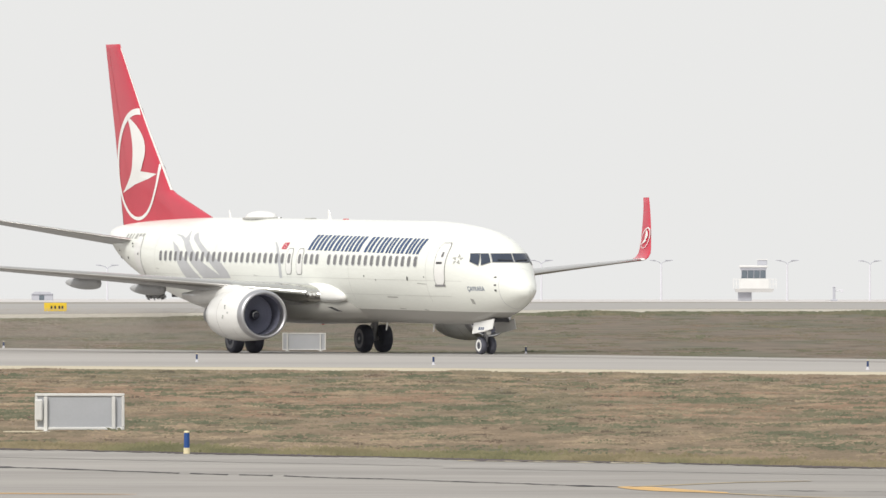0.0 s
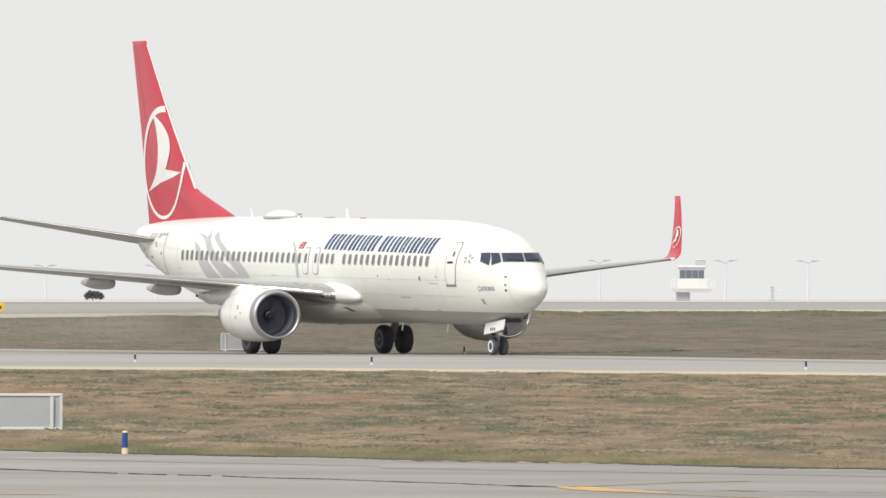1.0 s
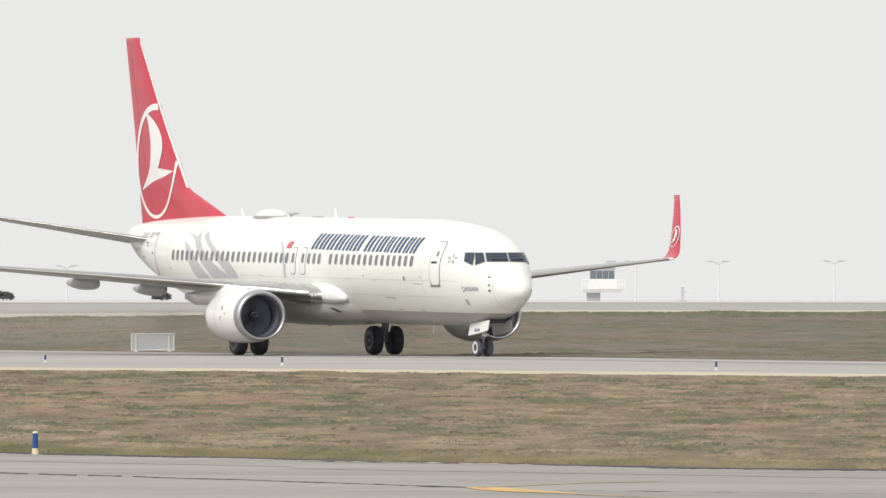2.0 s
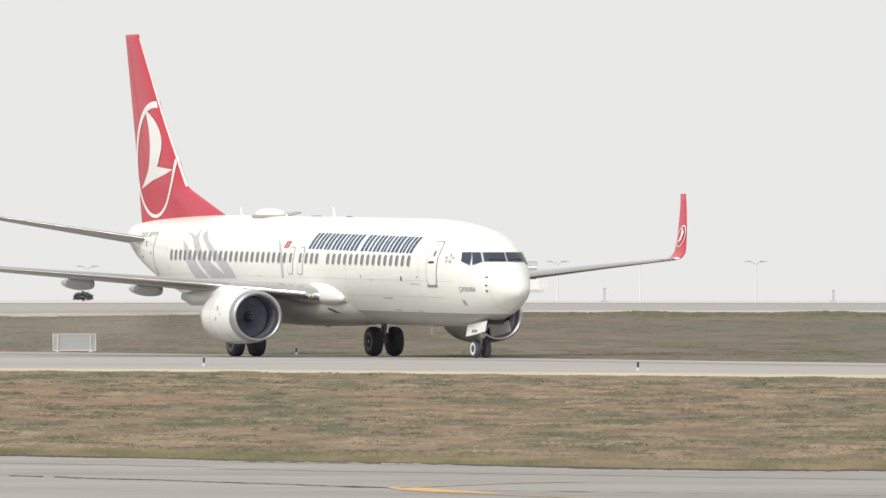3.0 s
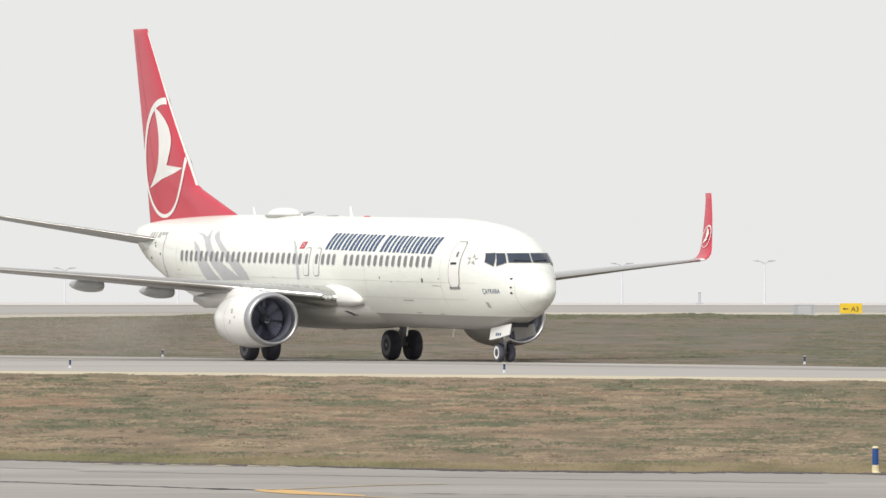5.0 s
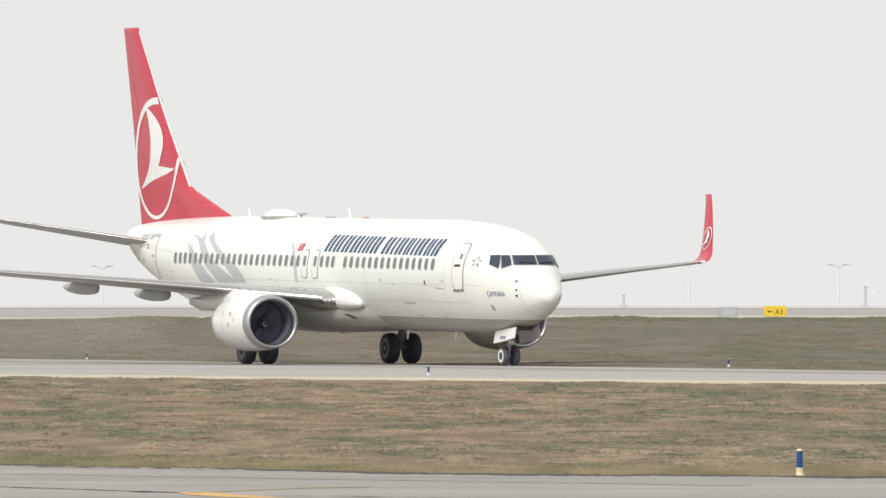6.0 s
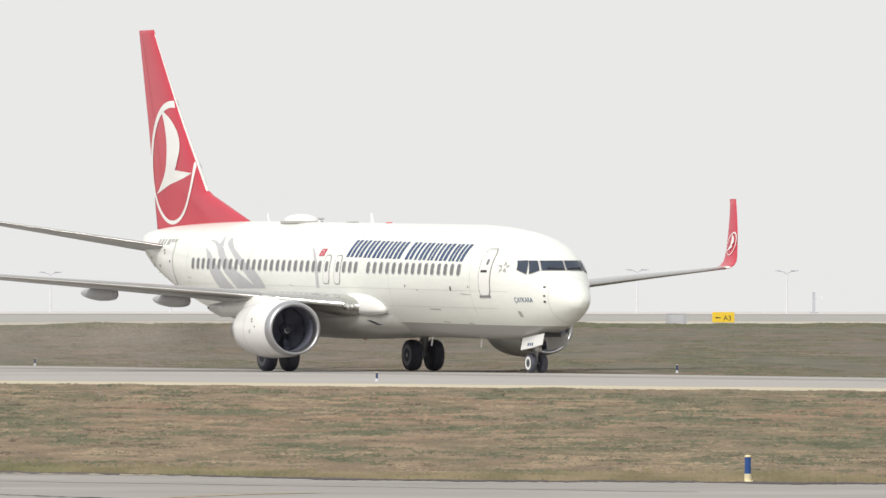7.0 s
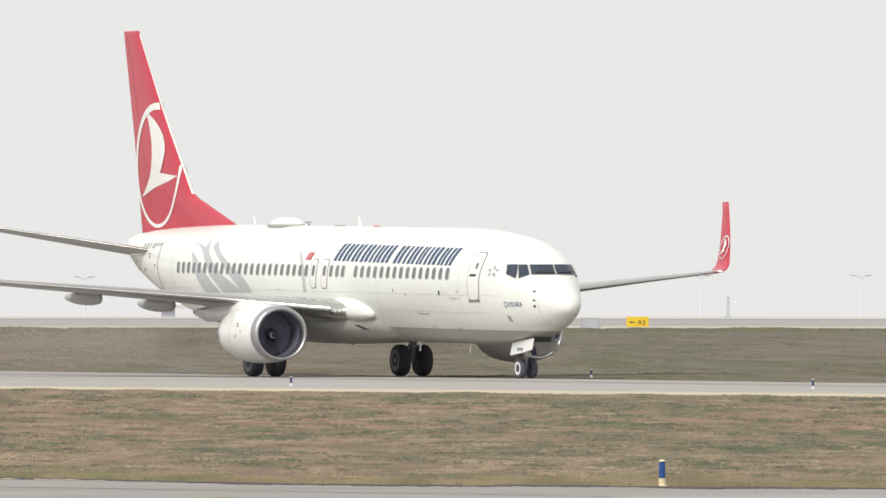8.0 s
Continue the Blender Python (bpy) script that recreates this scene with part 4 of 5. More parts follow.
# base plate; its grey also paints the shade line under the dome
part("dome_base", loft([[(-23.95 + 1.35 * math.cos(a), 0.6 * math.sin(a), crown(23.95) - 0.06 + h) for a in [2 * math.pi * k / 32 for k in range(32)]] for h in (0.0, 0.085)]), SEAM, plane)
part("aerial_dome", loft(rr), WHITE, plane, "white rounded aerial dome", True)
for s, h, c in ((17.75, 0.36, 0.3), (26.9, 0.3, 0.14), (22.4, 0.06, 0.3)):
    z = crown(s)
    rr = []
    for u in (0, 0.5, 0.9, 1):
        cc = c * (1 - 0.6 * u)
        s0 = s + 0.35 * h * u
        rr.append([(-(s0 + cc / 2 * math.cos(a)), 0.025 * math.sin(a), z - 0.03 + (h + 0.03) * u) for a in [2 * math.pi * k / 10 for k in range(10)]])
    part("blade_aerial", loft(rr), WHITE, plane)
for s, ww, hh, m in ((19.5, 0.6, 0.04, SEAM), (16.3, 0.08, 0.03, BEACON)):
    part("beacon" if m is BEACON else "aerial_pad", boxed(-s - ww / 2, -s + ww / 2, -0.12, 0.12, crown(s) - 0.02, crown(s) + hh, bevel=0.02), m, plane)
part("belly_beacon", loft([[(-18.4 + r * math.cos(a), r * math.sin(a), axis_z(18.4) - 2.15 - h) for a in [k * math.pi / 6 for k in range(12)]] for h, r in ((-0.4, 0.07), (0.0, 0.07), (0.04, 0.055), (0.06, 0.02))]), BEACON, plane, "red glass beacon under the belly")
# drain mast and belly aerials
zt = axis_z(32.0) + prof(32.0, 2)
skid = part("tail_skid", loft([[(-32.0 + x, y, zt + 0.12 - x * 0.2) for y, x in ((-0.08, 0.35), (0.08, 0.35), (0.08, -0.35), (-0.08, -0.35))], [(-32.15 + x, y, zt - 0.2) for y, x in ((-0.06, 0.2), (0.06, 0.2), (0.06, -0.2), (-0.06, -0.2))]]), DARK, plane, "dark tail skid under the rear hull")
for s, ww in ((8.45, 0.14), (12.6, 0.1)):
    zb = axis_z(s) - 2.0
    part("belly_aerial", loft([[(-(s + 0.07 * math.cos(a)), 0.02 * math.sin(a), zb + 0.02) for a in [k * math.pi / 4 for k in range(8)]],
                               [(-(s + 0.1 + 0.05 * math.cos(a)), 0.015 * math.sin(a), zb - 0.33) for a in [k * math.pi / 4 for k in range(8)]]]), WHITE, plane)


# ---- landing gear; the wheels turn ----
WHEELS = []


def wheel(name, x, y, r, w, out):
    prof_t = [(-w * .5, r * .56), (-w * .5, r * .8), (-w * .44, r * .93), (-w * .25, r * .99), (0, r), (w * .25, r * .99), (w * .44, r * .93), (w * .5, r * .8), (w * .5, r * .56)]
    t = part(name, loft(spin_profile(prof_t, 40, "Y"), True), HAZED_RUBBER, plane, "black rubber tyre on a pale rim", True)
    ro = w * 0.5 * out
    rim = part("rim", loft(spin_profile([(ro * 0.2, 0.02), (ro * 0.95, r * .12), (ro * 0.93, r * .2), (ro * 0.95, r * .3), (ro * 1.02, r * .46), (ro * 1.05, r * .62), (ro * 1.04, r * .68), (ro * .9, r * .68)], 24, "Y"), True), WHITE if r < 0.4 else RIM_DARK, t, "pale painted metal rim" if r < 0.4 else "dark metal rim", False)
    for k in range(8):
        a = 2 * math.pi * k / 8
        part("rim_hole", tube(bmesh.new(), (r * .38 * math.cos(a), ro * 0.5, r * .38 * math.sin(a)), (r * .38 * math.cos(a), ro * 1.0, r * .38 * math.sin(a)), r * 0.055, None, 8), DARK, t)
    part("hub_cap", tube(bmesh.new(), (0, ro * 0.4, 0), (0, ro * 1.05, 0), r * (0.15 if r < 0.4 else 0.13), None, 12), DARK if r < 0.4 else STEEL, t)
    WHEELS.append((t, x, y, r))
    return t


for y, o in ((-0.21, -1), (0.21, 1)):
    wheel("nose_wheel", -4.0, y, 0.345, 0.21, o)
for y, o in ((-3.29, -1), (-2.43, 1), (2.43, -1), (3.29, 1)):
    wheel("main_wheel", -19.65, y, 0.565, 0.42, o)

gear = part("nose_gear_leg", tube(tube(bmesh.new(), (-4.0, 0, 0.34), (-3.9, 0, 1.3), 0.075), (-4.0, -0.2, 0.345), (-4.0, 0.2, 0.345), 0.05), STEEL, plane, "grey metal nose gear leg")
part("drag_brace", tube(bmesh.new(), (-3.95, 0, 0.8), (-3.0, 0, 1.35), 0.04), STEEL, gear)
part("torque_link", tube(tube(bmesh.new(), (-4.05, 0, 0.4), (-4.3, 0, 0.65), 0.03), (-4.3, 0, 0.65), (-4.0, 0, 0.9), 0.03), STEEL, gear)
part("taxi_lamp", tube(bmesh.new(), (-3.85, 0, 0.85), (-3.75, 0, 0.84), 0.1, 0.1, 14), LENSMAT, gear)
part("gear_bay", boxed(-4.2, -2.6, -0.3, 0.3, 1.25, 1.4), DARK, plane)
for side in (-1, 1):
    rr = []
    for s, z0, z1 in ((2.42, 0.98, 1.38), (3.2, 0.87, 1.31), (4.15, 0.78, 1.22)):
        rr.append([(-s, side * y, z) for y, z in ((0.42, z1), (0.45, z1), (0.53, z0 + 0.02), (0.5, z0))])
    # far door takes grey paint for the shade on its inner side
    dr = part("nose_gear_door", loft(rr), WHITE if side < 0 else GREY_PAINT, plane, "white nose gear door with a dark mark" if side < 0 else "nose gear door coloured grey for the shade on its inner side")
    for i in range(3 if side < 0 else 0):
        s = 3.62 - 0.17 * i
        part("registration_bar", loft([[(-s, side * 0.4825 + side * 0.012, 1.05), (-s + 0.11, side * 0.4825 + side * 0.012, 1.06), (-s + 0.11, side * 0.505 + side * 0.012, 0.95), (-s, side * 0.505 + side * 0.012, 0.94)],
                                       [(-s, side * 0.4825 + side * 0.016, 1.05), (-s + 0.11, side * 0.4825 + side * 0.016, 1.06), (-s + 0.11, side * 0.505 + side * 0.016, 0.95), (-s, side * 0.505 + side * 0.016, 0.94)]]), NAVY, dr)
for side in (-1, 1):
    y = side * 2.86
    leg = part("main_gear_leg", tube(tube(bmesh.new(), (-19.65, y, 0.5), (-19.4, y + side * 0.1, 2.3), 0.13), (-19.65, y - 0.43, 0.565), (-19.65, y + 0.43, 0.565), 0.08), STEEL, plane, "grey metal main gear leg")
    part("side_brace", tube(bmesh.new(), (-19.5, y, 1.2), (-19.4, y - side * 1.6, 1.75), 0.06), STEEL, leg)
    part("torque_link", tube(tube(bmesh.new(), (-19.75, y, 0.6), (-20.1, y, 0.9), 0.04), (-20.1, y, 0.9), (-19.6, y, 1.3), 0.04), STEEL, leg)
    part("gear_door", boxed(-20.0, -19.0, y + side * 0.5, y + side * 0.54, 1.2, 2.5, bevel=0.015), WHITE, leg)


# ---- taxiway markers, signs and cabinets ----
def on_ground(x, y, lift=0.0):
    return pose(x, y, ground_z(x, y) + lift)


def edge_marker(k, sleeve, foot):
    """A short blue edge marker with a pale foot and cap."""
    t = thing("edge_marker", "short blue taxiway edge marker with a pale foot", "marker post", group="taxiway edge markers")
    part("foot", tube(tube(bmesh.new(), (0, 0, 0.0), (0, 0, 0.02 * k), 0.07 * k, 0.065 * k, 16), (0, 0, 0.02 * k), (0, 0, 0.105 * k), 0.047 * k, 0.043 * k, 16), foot, t, "cream plastic foot")
    part("sleeve", tube(bmesh.new(), (0, 0, 0.105 * k), (0, 0, 0.315 * k), 0.041 * k, 0.039 * k, 16), sleeve, t, "blue sleeve")
    part("cap", loft([[(r * k * math.cos(2 * math.pi * i / 16), r * k * math.sin(2 * math.pi * i / 16), z * k) for i in range(16)] for z, r in ((0.315, 0.042), (0.325, 0.043), (0.34, 0.034), (0.345, 0.015))]), CREAM, t, "pale lamp cap", True)
    return t


first = edge_marker(1.0, BLUE, CREAM)
first.matrix_basis = pose(-3.59, 170.3, 0.0)
copy_thing(first, pose(10.14, 154.6, 0.02))
second = edge_marker(0.86, BLUE_DARK, MAST)
second.matrix_basis = pose(-8.4, 414.6, 0.02)
for x, y in ((-0.31, 398.2), (13.05, 373.2), (28.0, 358.7), (3.27, 478.6), (25.4, 425.2), (-19.2, 531)):
    copy_thing(second, pose(x, y, 0.02))


def cabinet(w, h, legs, m, name, label, frame_paint=None):
    """The rear of a framed sign box on feet."""
    fp = frame_paint or BOXFRAME
    t = thing(name, label, "sign box", m)
    part("panel", boxed(-w / 2 + 0.03, w / 2 - 0.03, -0.05, 0.05, legs + 0.03, h - 0.03, bevel=0.01), BOXPANEL, t, "grey sheet metal panel")
    for z in (legs, h - 0.045):
        part("rail", boxed(-w / 2, w / 2, -0.075, 0.075, z, z + 0.045, bevel=0.008), fp, t, "pale metal rail")
    for x in (-w / 2, w / 2 - 0.045):
        part("edge_frame", boxed(x, x + 0.045, -0.074, 0.074, legs + 0.046, h - 0.046, bevel=0.008), fp, t)
    for x in (-w * 0.4, w * 0.36):
        part("upright", boxed(x, x + 0.06, -0.11, -0.078, 0.0, h - 0.05, bevel=0.008), fp, t, "pale metal upright")
        part("foot", boxed(x - 0.05, x + 0.11, -0.16, 0.06, 0.0, 0.03, bevel=0.006), fp, t)
    return t


near_box = cabinet(1.46, 0.645, 0.05, on_ground(-5.93, 198.4), "sign_cabinet", "grey framed back of a taxiway sign on dry grass")
part("wire_box", boxed(-0.73, -0.6, -0.16, -0.112, 0.2, 0.55, bevel=0.02), BOXFRAME, near_box, "small pale junction box")
part("base_slab", boxed(-1.25, -0.5, -0.3, 0.2, 0.0, 0.028, bevel=0.01), SHOULDER, near_box, "pale concrete base")
cabinet(1.8, 0.76, 0.05, on_ground(-5.75, 503), "sign_cabinet", "pale framed back of a sign beside the taxiway")
cabinet(1.5, 0.74, 0.05, on_ground(51.5, 863), "sign_cabinet", "grey back of a distant taxiway sign", BOXPANEL)


def text_mesh(body, size, m, material, parent, name):
    cu = bpy.data.curves.new(name, "FONT")
    cu.body, cu.size, cu.align_x, cu.extrude = body, size, "CENTER", 0.003
    tmp = new(name, cu)
    me = bpy.data.meshes.new_from_object(tmp.evaluated_get(bpy.context.evaluated_depsgraph_get()))
    bpy.data.objects.remove(tmp)
    me.materials.append(material)
    ob = new(name, me)
    ob.parent, ob.matrix_basis = parent, m
    return ob


def taxi_sign(m, w, h, words, label):
    t = thing("taxiway_sign", label, "sign", m)
    part("face", boxed(-w / 2, w / 2, -0.09, 0.09, 0.1, h, bevel=0.015), SIGNYELLOW, t, "yellow sign face")
    for x in (-w * 0.35, w * 0.35):
        part("foot", boxed(x - 0.03, x + 0.03, -0.05, 0.05, 0.0, 0.1), BOXFRAME, t)
    if words:
        text_mesh(words, 0.5, pose(w * 0.18, -0.096, 0.25, 90), BLACK, t, "lettering")
        bm = boxed(-w * 0.3, -w * 0.12, -0.098, -0.092, 0.40, 0.47)
        v = [bm.verts.new(p) for p in ((-w * 0.38, -0.095, 0.435), (-w * 0.28, -0.095, 0.53), (-w * 0.28, -0.095, 0.34))]
        bm.faces.new(v)
        part("arrow", bm, BLACK, t, "black arrow")
    else:
        for x in (-0.4, -0.1, 0.25, 0.5):
            part("mark_bar", boxed(x, x + 0.16, -0.098, -0.091, 0.3, 0.55), BLACK, t)
    return t


taxi_sign(on_ground(54.85, 863), 1.58, 0.84, "A3", "yellow taxiway sign with black lettering")
taxi_sign(on_ground(-31.9, 1000), 1.86, 0.8, "", "yellow taxiway sign far off beside the runway")


# ---- far masts, poles and tower ----
def lamp_mast(top):
    t = thing("lamp_mast", "tall grey twin-arm lamp mast far across the airfield", "lamp mast", group="lamp masts")
    part("pole", tube(bmesh.new(), (0, 0, -2), (0, 0, top - 0.7), 0.28, 0.17, 10), MAST, t)
    for s in (-1, 1):
        bm = bmesh.new()
        pts = [(0, 0, top - 0.75), (s * 0.35, 0, top - 0.3), (s * 1.1, 0, top - 0.05), (s * 2.3, 0, top + 0.1)]
        for a, b in zip(pts, pts[1:]):
            tube(bm, a, b, 0.1, 0.09, 8)
        arm = part("arm", bm, TOWERGREY, t)
        part("lamp_head", boxed(s * 1.55 - 0.75, s * 1.55 + 0.95 * s, -0.2, 0.2, top + 0.02, top + 0.2, bevel=0.04) if s > 0 else boxed(-2.5, -1.3, -0.2, 0.2, top + 0.02, top + 0.2, bevel=0.04), TOWERGREY, arm)
    return t


def bearing(deg, dist):
    return dist * math.tan(radians(deg)), dist


mast = lamp_mast(8.5)
for k, (deg, d, lift) in enumerate(((1.029, 2600, 0), (0.464, 2600, 0), (1.623, 2600, 0), (2.013, 2620, 0), (2.558, 2580, 0), (3.230, 2600, 0.65), (3.936, 2560, 0.3), (4.691, 2550, 0.3), (-0.07, 2600, -1.0), (-0.593, 2600, -1.1), (-1.06, 2600, -1.1), (-1.583, 2600, -1.1))):
    x, y = bearing(deg, d)
    m = on_ground(x, y, lift)
    if k == 0:
        mast.matrix_basis = m
    else:
        copy_thing(mast, m)


def short_pole(deg, dist, h, arm):
    x, y = bearing(deg, dist)
    t = thing("equipment_pole", "short thick grey equipment pole beyond the runway", "pole", on_ground(x, y))
    part("column", boxed(-0.22, 0.22, -0.22, 0.22, 0, h, bevel=0.05), TOWERGREY, t)
    part("base", boxed(-0.6, 0.6, -0.5, 0.5, 0, 0.25, bevel=0.04), TOWERGREY, t)
    part("cap", boxed(-0.34, 0.34, -0.34, 0.34, h, h + 0.12, bevel=0.03), MAST, t)
    if arm:
        part("arm", tube(bmesh.new(), (0.2, 0, h * 0.72), (1.5, 0, h * 0.78), 0.07), MAST, t)
        part("arm_plate", boxed(1.1, 1.5, -0.1, 0.1, h * 0.62, h * 0.82, bevel=0.02), MAST, t)
    return t


short_pole(1.844, 2000, 2.3, True)
short_pole(2.9235, 2000, 1.95, False)
short_pole(4.063, 2000, 3.4, True)


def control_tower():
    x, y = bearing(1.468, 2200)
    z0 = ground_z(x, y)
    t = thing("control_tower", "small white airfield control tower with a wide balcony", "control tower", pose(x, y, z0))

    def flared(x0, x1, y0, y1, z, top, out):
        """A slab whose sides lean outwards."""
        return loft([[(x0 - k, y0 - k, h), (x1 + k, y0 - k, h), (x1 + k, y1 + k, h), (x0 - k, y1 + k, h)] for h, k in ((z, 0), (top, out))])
    # shaft coloured grey for the shade below the balcony
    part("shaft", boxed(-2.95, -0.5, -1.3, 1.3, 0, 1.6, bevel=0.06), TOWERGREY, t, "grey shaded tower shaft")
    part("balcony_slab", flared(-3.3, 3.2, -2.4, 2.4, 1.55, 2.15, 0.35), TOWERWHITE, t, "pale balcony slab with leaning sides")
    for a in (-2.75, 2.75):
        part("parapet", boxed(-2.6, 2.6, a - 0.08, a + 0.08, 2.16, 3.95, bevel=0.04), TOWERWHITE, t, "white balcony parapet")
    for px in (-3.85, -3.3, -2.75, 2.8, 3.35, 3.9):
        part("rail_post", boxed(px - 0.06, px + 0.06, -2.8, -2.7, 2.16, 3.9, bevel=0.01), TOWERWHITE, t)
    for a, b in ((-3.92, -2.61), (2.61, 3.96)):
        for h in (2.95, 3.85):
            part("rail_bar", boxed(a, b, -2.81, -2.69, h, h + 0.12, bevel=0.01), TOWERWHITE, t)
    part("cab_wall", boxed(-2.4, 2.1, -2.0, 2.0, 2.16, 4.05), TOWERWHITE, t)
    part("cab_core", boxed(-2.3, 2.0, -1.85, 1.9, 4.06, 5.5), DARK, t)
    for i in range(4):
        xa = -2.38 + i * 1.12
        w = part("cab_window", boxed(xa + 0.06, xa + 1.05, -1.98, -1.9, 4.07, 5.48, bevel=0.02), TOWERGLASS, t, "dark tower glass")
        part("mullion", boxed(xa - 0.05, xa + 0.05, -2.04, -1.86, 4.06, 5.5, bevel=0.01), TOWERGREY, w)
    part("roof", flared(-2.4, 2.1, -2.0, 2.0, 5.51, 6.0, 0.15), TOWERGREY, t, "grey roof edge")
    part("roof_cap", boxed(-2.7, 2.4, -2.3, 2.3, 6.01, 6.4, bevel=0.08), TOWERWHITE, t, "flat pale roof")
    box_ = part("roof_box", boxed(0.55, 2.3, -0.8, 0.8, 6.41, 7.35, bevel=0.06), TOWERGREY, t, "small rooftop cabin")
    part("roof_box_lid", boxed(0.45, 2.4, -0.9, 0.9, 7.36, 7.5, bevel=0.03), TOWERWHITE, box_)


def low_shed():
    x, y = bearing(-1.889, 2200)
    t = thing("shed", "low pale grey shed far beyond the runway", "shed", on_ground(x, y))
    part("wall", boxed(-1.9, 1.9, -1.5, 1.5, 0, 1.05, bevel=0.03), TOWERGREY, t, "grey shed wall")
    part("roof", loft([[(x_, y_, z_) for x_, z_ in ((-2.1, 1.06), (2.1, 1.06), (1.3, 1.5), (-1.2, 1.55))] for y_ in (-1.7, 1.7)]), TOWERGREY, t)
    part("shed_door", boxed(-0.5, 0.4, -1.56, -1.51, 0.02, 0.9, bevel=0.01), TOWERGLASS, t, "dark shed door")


low_shed()
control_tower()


def bush(deg, dist, seed):
    """A low round shrub of many small leaf clumps."""
    x, y = bearing(deg, dist)
    rng = random.Random(seed)
    t = thing("bush", "dark grey shrub beyond the runway", "bush", on_ground(x, y))
    part("stem", tube(bmesh.new(), (0, 0, 0), (0, 0, 0.9), 0.12, 0.06), STEEL, t)
    bm = bmesh.new()
    for _ in range(900):
        a, b, r = rng.uniform(0, 6.28), rng.uniform(-0.2, 1), rng.uniform(0.4, 1) ** 0.5
        k = 1 + 0.25 * math.sin(3 * a + seed)
        c = Vector((1.5 * r * k * math.cos(a) * math.sqrt(1 - b * b), 1.2 * r * math.sin(a) * math.sqrt(1 - b * b), 0.6 + 0.95 * r * b))
        d = [Vector((rng.gauss(0, 0.22), rng.gauss(0, 0.22), rng.gauss(0, 0.18))) for _ in range(3)]
        bm.faces.new([bm.verts.new(c + q) for q in d])
    part("crown", bm, BUSH, t, "dark grey leaves")


bush(-1.359, 2100, 1)
bush(-0.61, 2100, 4)


# ---- grass ----
def tufts(name, count, seed, pick, wide, high, material, label, blades=3, lean=(1.0, 3.5)):
    """Many small upright blades in clumps, as one object."""
    rng = np.random.default_rng(seed)
    verts, faces = [], []
    for _ in range(count):
        got = pick(rng)
        if got is None:
            continue
        x, y, k = got
        z = ground_z(x, y)
        for b in range(blades):
            w, h = rng.uniform(*wide) * k, rng.uniform(*high) * k
            bx, by = x + rng.normal(0, wide[1] * 0.6), y + rng.normal(0, wide[1] * 0.6)
            a = rng.uniform(-0.9, 0.9)
            dx, dy = math.cos(a) * w / 2, math.sin(a) * min(w / 2, 0.35 * h)
            lx = rng.normal(0, 0.3) * w
            ly = rng.uniform(*lean) * h
            i = len(verts)
            verts += [(bx - dx, by - dy, z - 0.01), (bx + dx, by + dy, z - 0.01), (bx + dx * 0.35 + lx, by + dy * 0.3 + ly, z + h), (bx - dx * 0.45 + lx, by - dy * 0.3 + ly, z + h * rng.uniform(0.75, 1.0))]
            faces.append((i, i + 1, i + 2, i + 3))
    ob = raw(name, verts, faces, material)
    return tagged(ob, label, "grass", kind="stuff")


def clumps(name, count, seed, pick, spread, high, material, label, blades=22):
    """Low rounded plants: leaning blades, tallest in the middle of each plant, as one object."""
    rng = np.random.default_rng(seed)
    verts, faces = [], []
    for _ in range(count):
        got = pick(rng)
        if got is None:
            continue
        x, y, k = got
        z = ground_z(x, y)
        r, top = rng.uniform(*spread) * k, rng.uniform(*high) * k
        for b in range(blades):
            u = rng.normal(0, 0.5)
            bx, by = x + r * u, y + rng.normal(0, 0.5) * r
            h = top * max(0.25, 1 - 0.55 * u * u) * rng.uniform(0.55, 1.0)
            w = r * rng.uniform(0.2, 0.5)
            a = rng.uniform(-0.8, 0.8)
            dx, dy = math.cos(a) * w / 2, math.sin(a) * min(w / 2, 0.35 * h)
            lx, ly = 0.35 * r * u + rng.normal(0, 0.15) * r, rng.uniform(0.4, 1.6) * h
            i = len(verts)
            verts += [(bx - dx, by - dy, z - 0.01), (bx + dx, by + dy, z - 0.01), (bx + dx * 0.3 + lx, by + dy * 0.3 + ly, z + h), (bx - dx * 0.5 + lx, by - dy * 0.3 + ly, z + h * rng.uniform(0.7, 1.0))]
            faces.append((i, i + 1, i + 2, i + 3))
    return tagged(raw(name, verts, faces, material), label, "grass", kind="stuff")


def strip_pick(rng):
    u = rng.uniform()
    y = 1 / (1 / 150 + u * (1 / 372 - 1 / 150))
    x = rng.uniform(-0.042, 0.09) * y
    if not line_at(NEAR_EDGE, x) + 0.3 < y < line_at(MID_EDGE, x) - 0.5:
        return None
    return x, y, 0.75 + 0.5 * noise.noise((x * 0.5, y * 0.12, 0.0)) + rng.uniform(0, 0.3)


def across(x, y):
    """0 at the far side of the grass strip, 1 at the near side, by distance."""
    n, m = line_at(NEAR_EDGE, x), line_at(MID_EDGE, x)
    return (1 / y - 1 / m) / (1 / n - 1 / m)


def sown(bands, seed, scale, least):
    """Picks places in bands across the strip, broken up by patches."""
    def pick(rng):
        got = strip_pick(rng)
        if got is None:
            return None
        x, y, k = got
        v = across(x, y) + 0.05 * noise.noise((x * 0.12, seed, 0.0))
        odds = max(a * math.exp(-((v - c) / w) ** 2) for c, w, a in bands)
        patch = noise.noise((x * scale, y * scale * 0.16, seed)) + 0.5 * noise.noise((x * scale * 3, y * scale * 0.5, seed + 3.0))
        if rng.uniform() > odds or patch < least:
            return None
        return x, y, k * (0.45 + 0.75 * y / 260)
    return pick


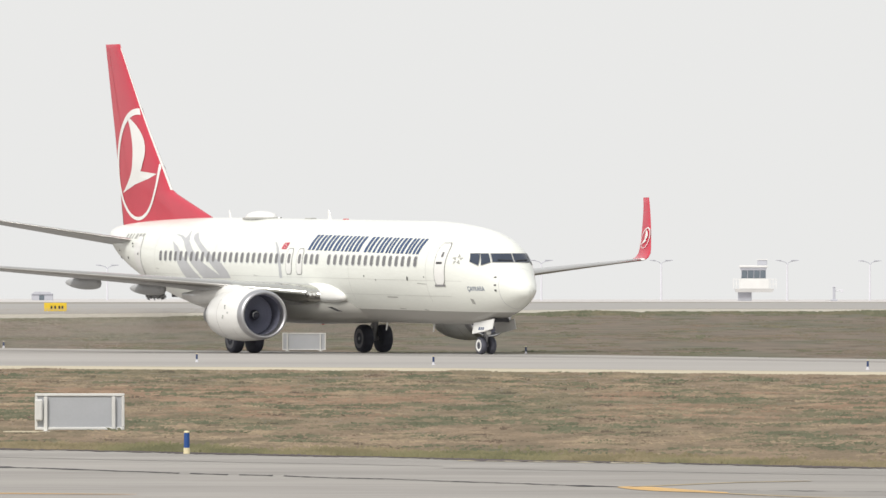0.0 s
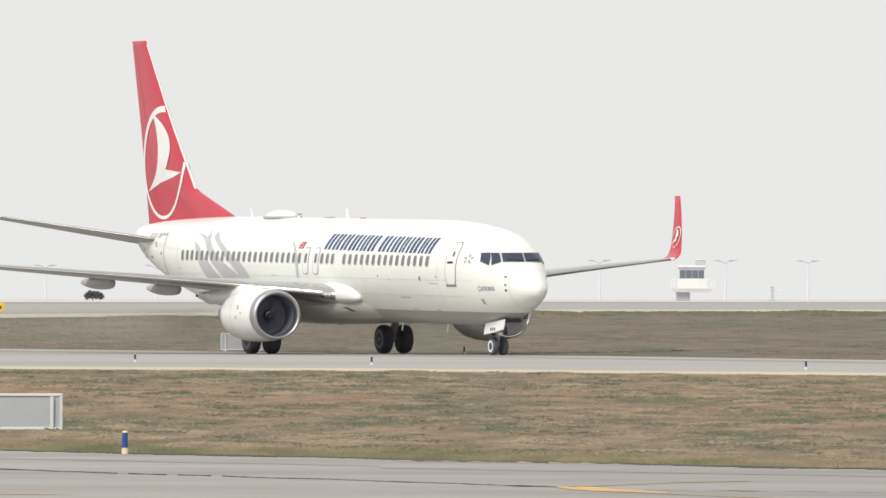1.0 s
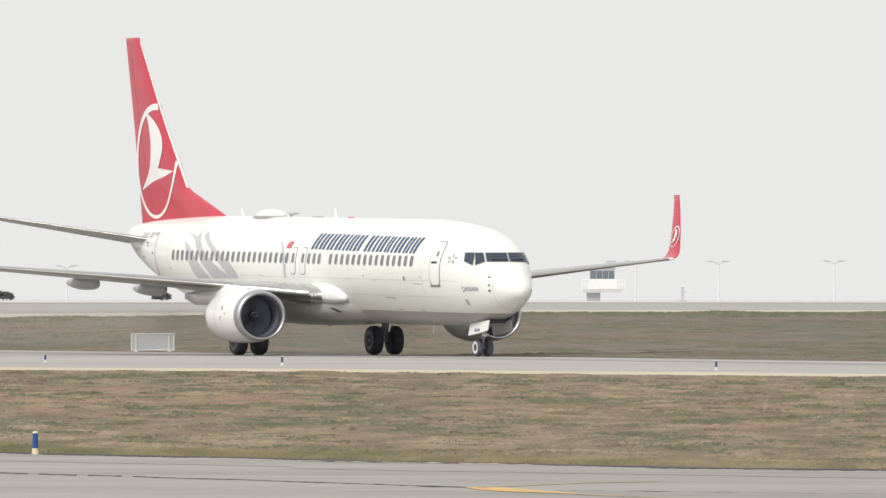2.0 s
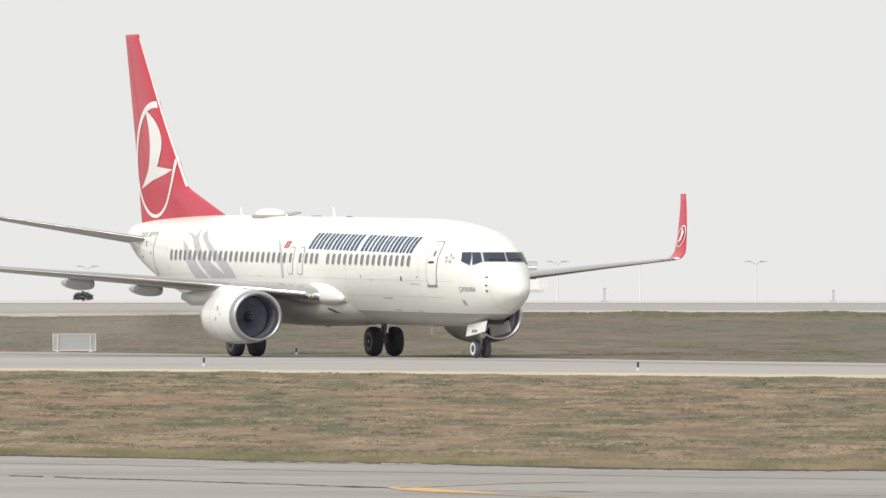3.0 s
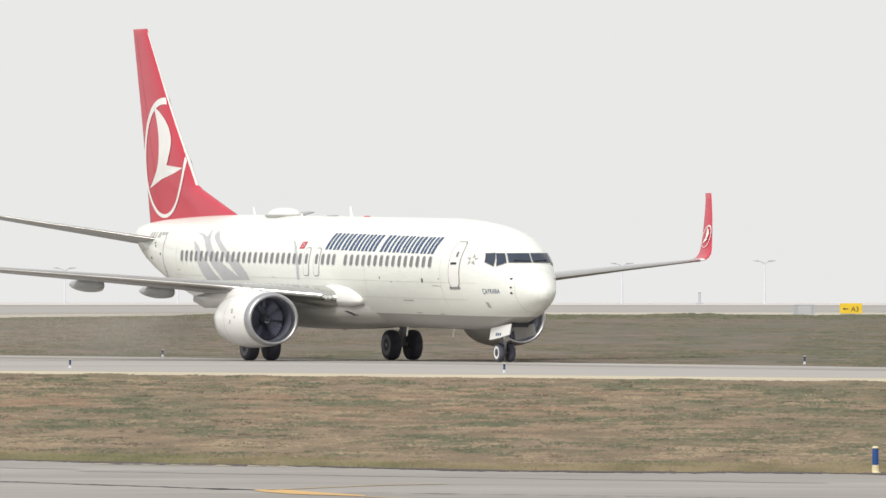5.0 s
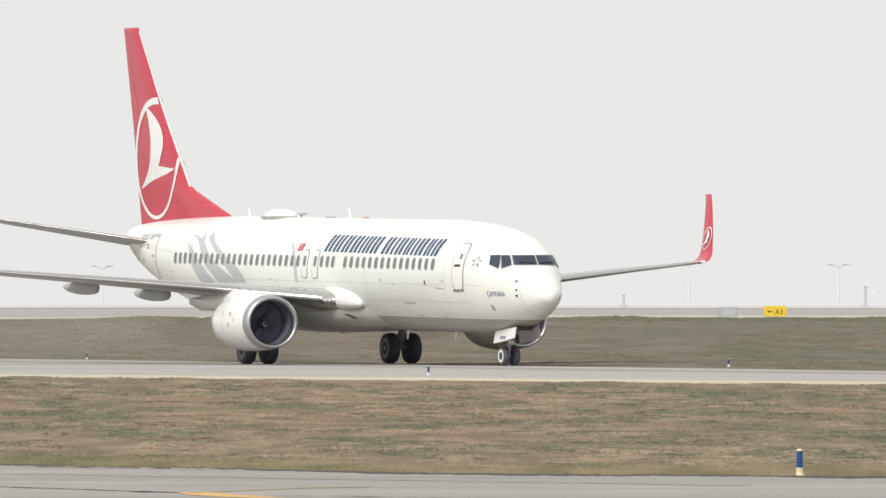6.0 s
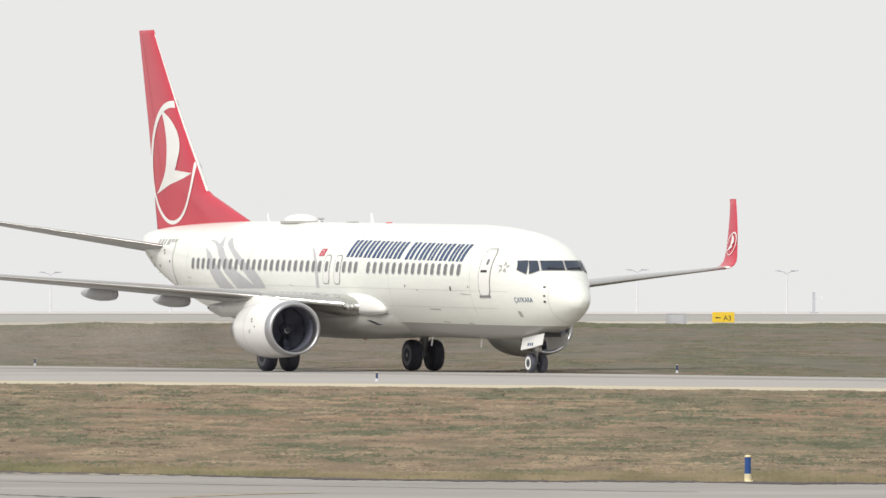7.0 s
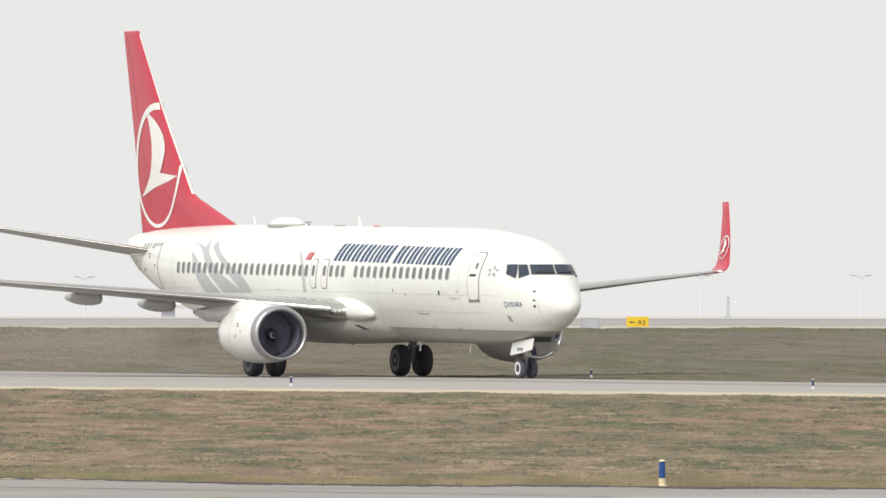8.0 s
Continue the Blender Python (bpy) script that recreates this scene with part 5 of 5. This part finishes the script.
def verge_pick(rng):
    x = rng.uniform(-8, 16)
    y = line_at(NEAR_EDGE, x) + abs(rng.normal(0, 3.2)) - 0.6 - 1.2 * max(0, noise.noise((x * 2.0, 1.0, 8.0)))
    return x, y, 0.55 + 0.7 * noise.noise((x * 0.6, y * 0.1, 3.0)) + rng.uniform(0, 0.5)


def shoulder_pick(rng):
    x = rng.uniform(-18, 34)
    return x, line_at(MID_EDGE, x) - abs(rng.normal(0, 1.5)), 0.7 + 0.8 * max(0, noise.noise((x * 0.7, 0, 0)))


def bank_pick(rng):
    u = rng.uniform()
    y = 1 / (1 / 395 + u * (1 / 880 - 1 / 395))
    x = rng.uniform(-0.042, 0.09) * y
    if not line_at(FAR_EDGE, x) + 1.5 < y < 866 or noise.noise((x * 0.25, y * 0.02, 5.0)) < -0.05:
        return None
    return x, y, 0.7 + 0.5 * noise.noise((x * 0.2, y * 0.03, 1.0))


def crest_pick(rng):
    y = 858 - abs(rng.normal(0, 24))
    x = rng.uniform(-0.042, 0.09) * y
    return x, y, 0.45 + 1.3 * max(0, noise.noise((x * 0.15, 0.0, 4.0)))


tufts("grass_strip", 34000, 11, strip_pick, (0.06, 0.25), (0.012, 0.045), GRASS, "short dry brown grass with dull green patches")
clumps("weeds", 11000, 12, sown(((0.12, 0.08, 0.4), (0.42, 0.07, 0.6), (0.64, 0.13, 0.6), (0.4, 0.7, 0.25)), 7.0, 0.45, 0.02), (0.15, 0.55), (0.03, 0.085), WEED, "scattered low dusty green weeds")
clumps("dark_stubble", 5000, 21, sown(((0.5, 0.9, 0.5),), 51.0, 0.8, 0.12), (0.08, 0.3), (0.02, 0.06), STUBBLE, "dark brown dead stubble in small clumps")
clumps("straw", 9000, 17, sown(((0.2, 0.15, 0.4), (0.8, 0.14, 0.8), (0.5, 0.5, 0.3)), 21.0, 0.35, 0.0), (0.2, 0.6), (0.02, 0.06), STRAW, "pale straw-coloured dry grass clumps")
clumps("rusty_scrub", 12000, 18, sown(((0.28, 0.09, 1.0), (0.5, 0.05, 0.3)), 33.0, 0.2, 0.03), (0.25, 0.8), (0.02, 0.06), RUST, "low reddish-brown dry scrub")
tufts("verge_grass", 13000, 13, verge_pick, (0.03, 0.12), (0.02, 0.08), VERGE, "yellow-green grass along the concrete edge")
tufts("shoulder_grass", 6000, 14, shoulder_pick, (0.08, 0.3), (0.02, 0.09), GRASS, "ragged brown grass along the sandy shoulder")
clumps("bank_grass", 5000, 15, bank_pick, (0.8, 2.2), (0.012, 0.04), BANKGRASS, "dull brown-green grass on the far bank", 14)
clumps("bank_weeds", 3000, 19, bank_pick, (0.3, 1.0), (0.03, 0.09), WEED, "sparse green weeds on the far bank", 12)
clumps("bank_scrub", 2200, 20, lambda rng: (lambda g: g if g and noise.noise((g[0] * 0.2, g[1] * 0.03, 12.0)) > 0.1 else None)(bank_pick(rng)), (0.4, 1.2), (0.03, 0.07), BANKEARTH, "sparse brown scrub on the far bank", 12)
clumps("crest_grass", 3600, 16, crest_pick, (0.3, 1.1), (0.05, 0.2), WEED, "darker green grass along the crest of the bank", 14)


# ---- hot exhaust haze trailing from the engines, put in as motes ----
def haze_trail():
    """Fine motes in place of heat shimmer, thick behind the engines and thinning out aft."""
    rng = np.random.default_rng(41)
    n = 240000
    u = rng.uniform(0, 1, n) ** 1.3
    side = np.where(rng.uniform(size=n) < 0.5, -1.0, 1.0)
    back, wide = 21.5 + 34 * u, 0.5 + 1.4 * u
    x = -back + rng.normal(0, 0.4, n)
    y = side * 4.95 + rng.normal(0, 1, n) * wide * 1.3
    z = np.abs(1.3 + rng.normal(0, 1, n) * wide * 0.6)
    z = np.where(z > 1.75, rng.uniform(0.5, 1.75, n), z)
    c = np.stack([x, y, z + 0.03], 1)
    corners = c[:, None, :] + rng.normal(0, 0.0065, (n, 3, 3))
    ob = raw("haze_trail", corners.reshape(-1, 3).tolist(), [(3 * i, 3 * i + 1, 3 * i + 2) for i in range(n)], HAZE_MOTES)
    return tagged(ob, "thin pale motes standing in for exhaust haze behind the engines", "dust", kind="stuff")


dust = haze_trail()


# ---- what moves ----
ROLL, PITCH = 0.1416, -0.0346


def gear_path(t):
    """Main gear on the ground, and the heading, at t seconds."""
    x = ((((-5e-06 * t + 0.002847) * t - 0.093469) * t + 3.328368) * t - 5.310813)
    y = (((0.013493 * t - 0.095977) * t - 6.804812) * t + 484.721564)
    h = ((((-0.00355 * t + 0.031035) * t + 0.160421) * t - 2.011951) * t + 296.573128)
    return x, y, h


def plane_pose(t):
    x, y, h = gear_path(t)
    return pose(x, y, 0.02, ROLL, PITCH, h) @ Matrix.Translation((19.6, 0, 0))


def motions():
    walk(plane, [(i / 4, plane_pose(i / 4)) for i in range(33)])
    walk(dust, [(i / 4, plane_pose(i / 4)) for i in range(33)])
    dist, last = [0.0], gear_path(0)
    for i in range(1, 121):
        p = gear_path(i / 15)
        dist.append(dist[-1] + math.hypot(p[0] - last[0], p[1] - last[1]))
        last = p
    for ob, y, z in FANS:
        walk(ob, [(i / 15, pose(-14.45, y, z, 70 * i)) for i in range(121)])
    for ob, x, y, r in WHEELS:
        walk(ob, [(i / 15, pose(x, y, r, 0, 0, 0) @ pose(0, 0, 0, 0, math.degrees(d / r), 0)) for i, d in enumerate(dist)])


motions()
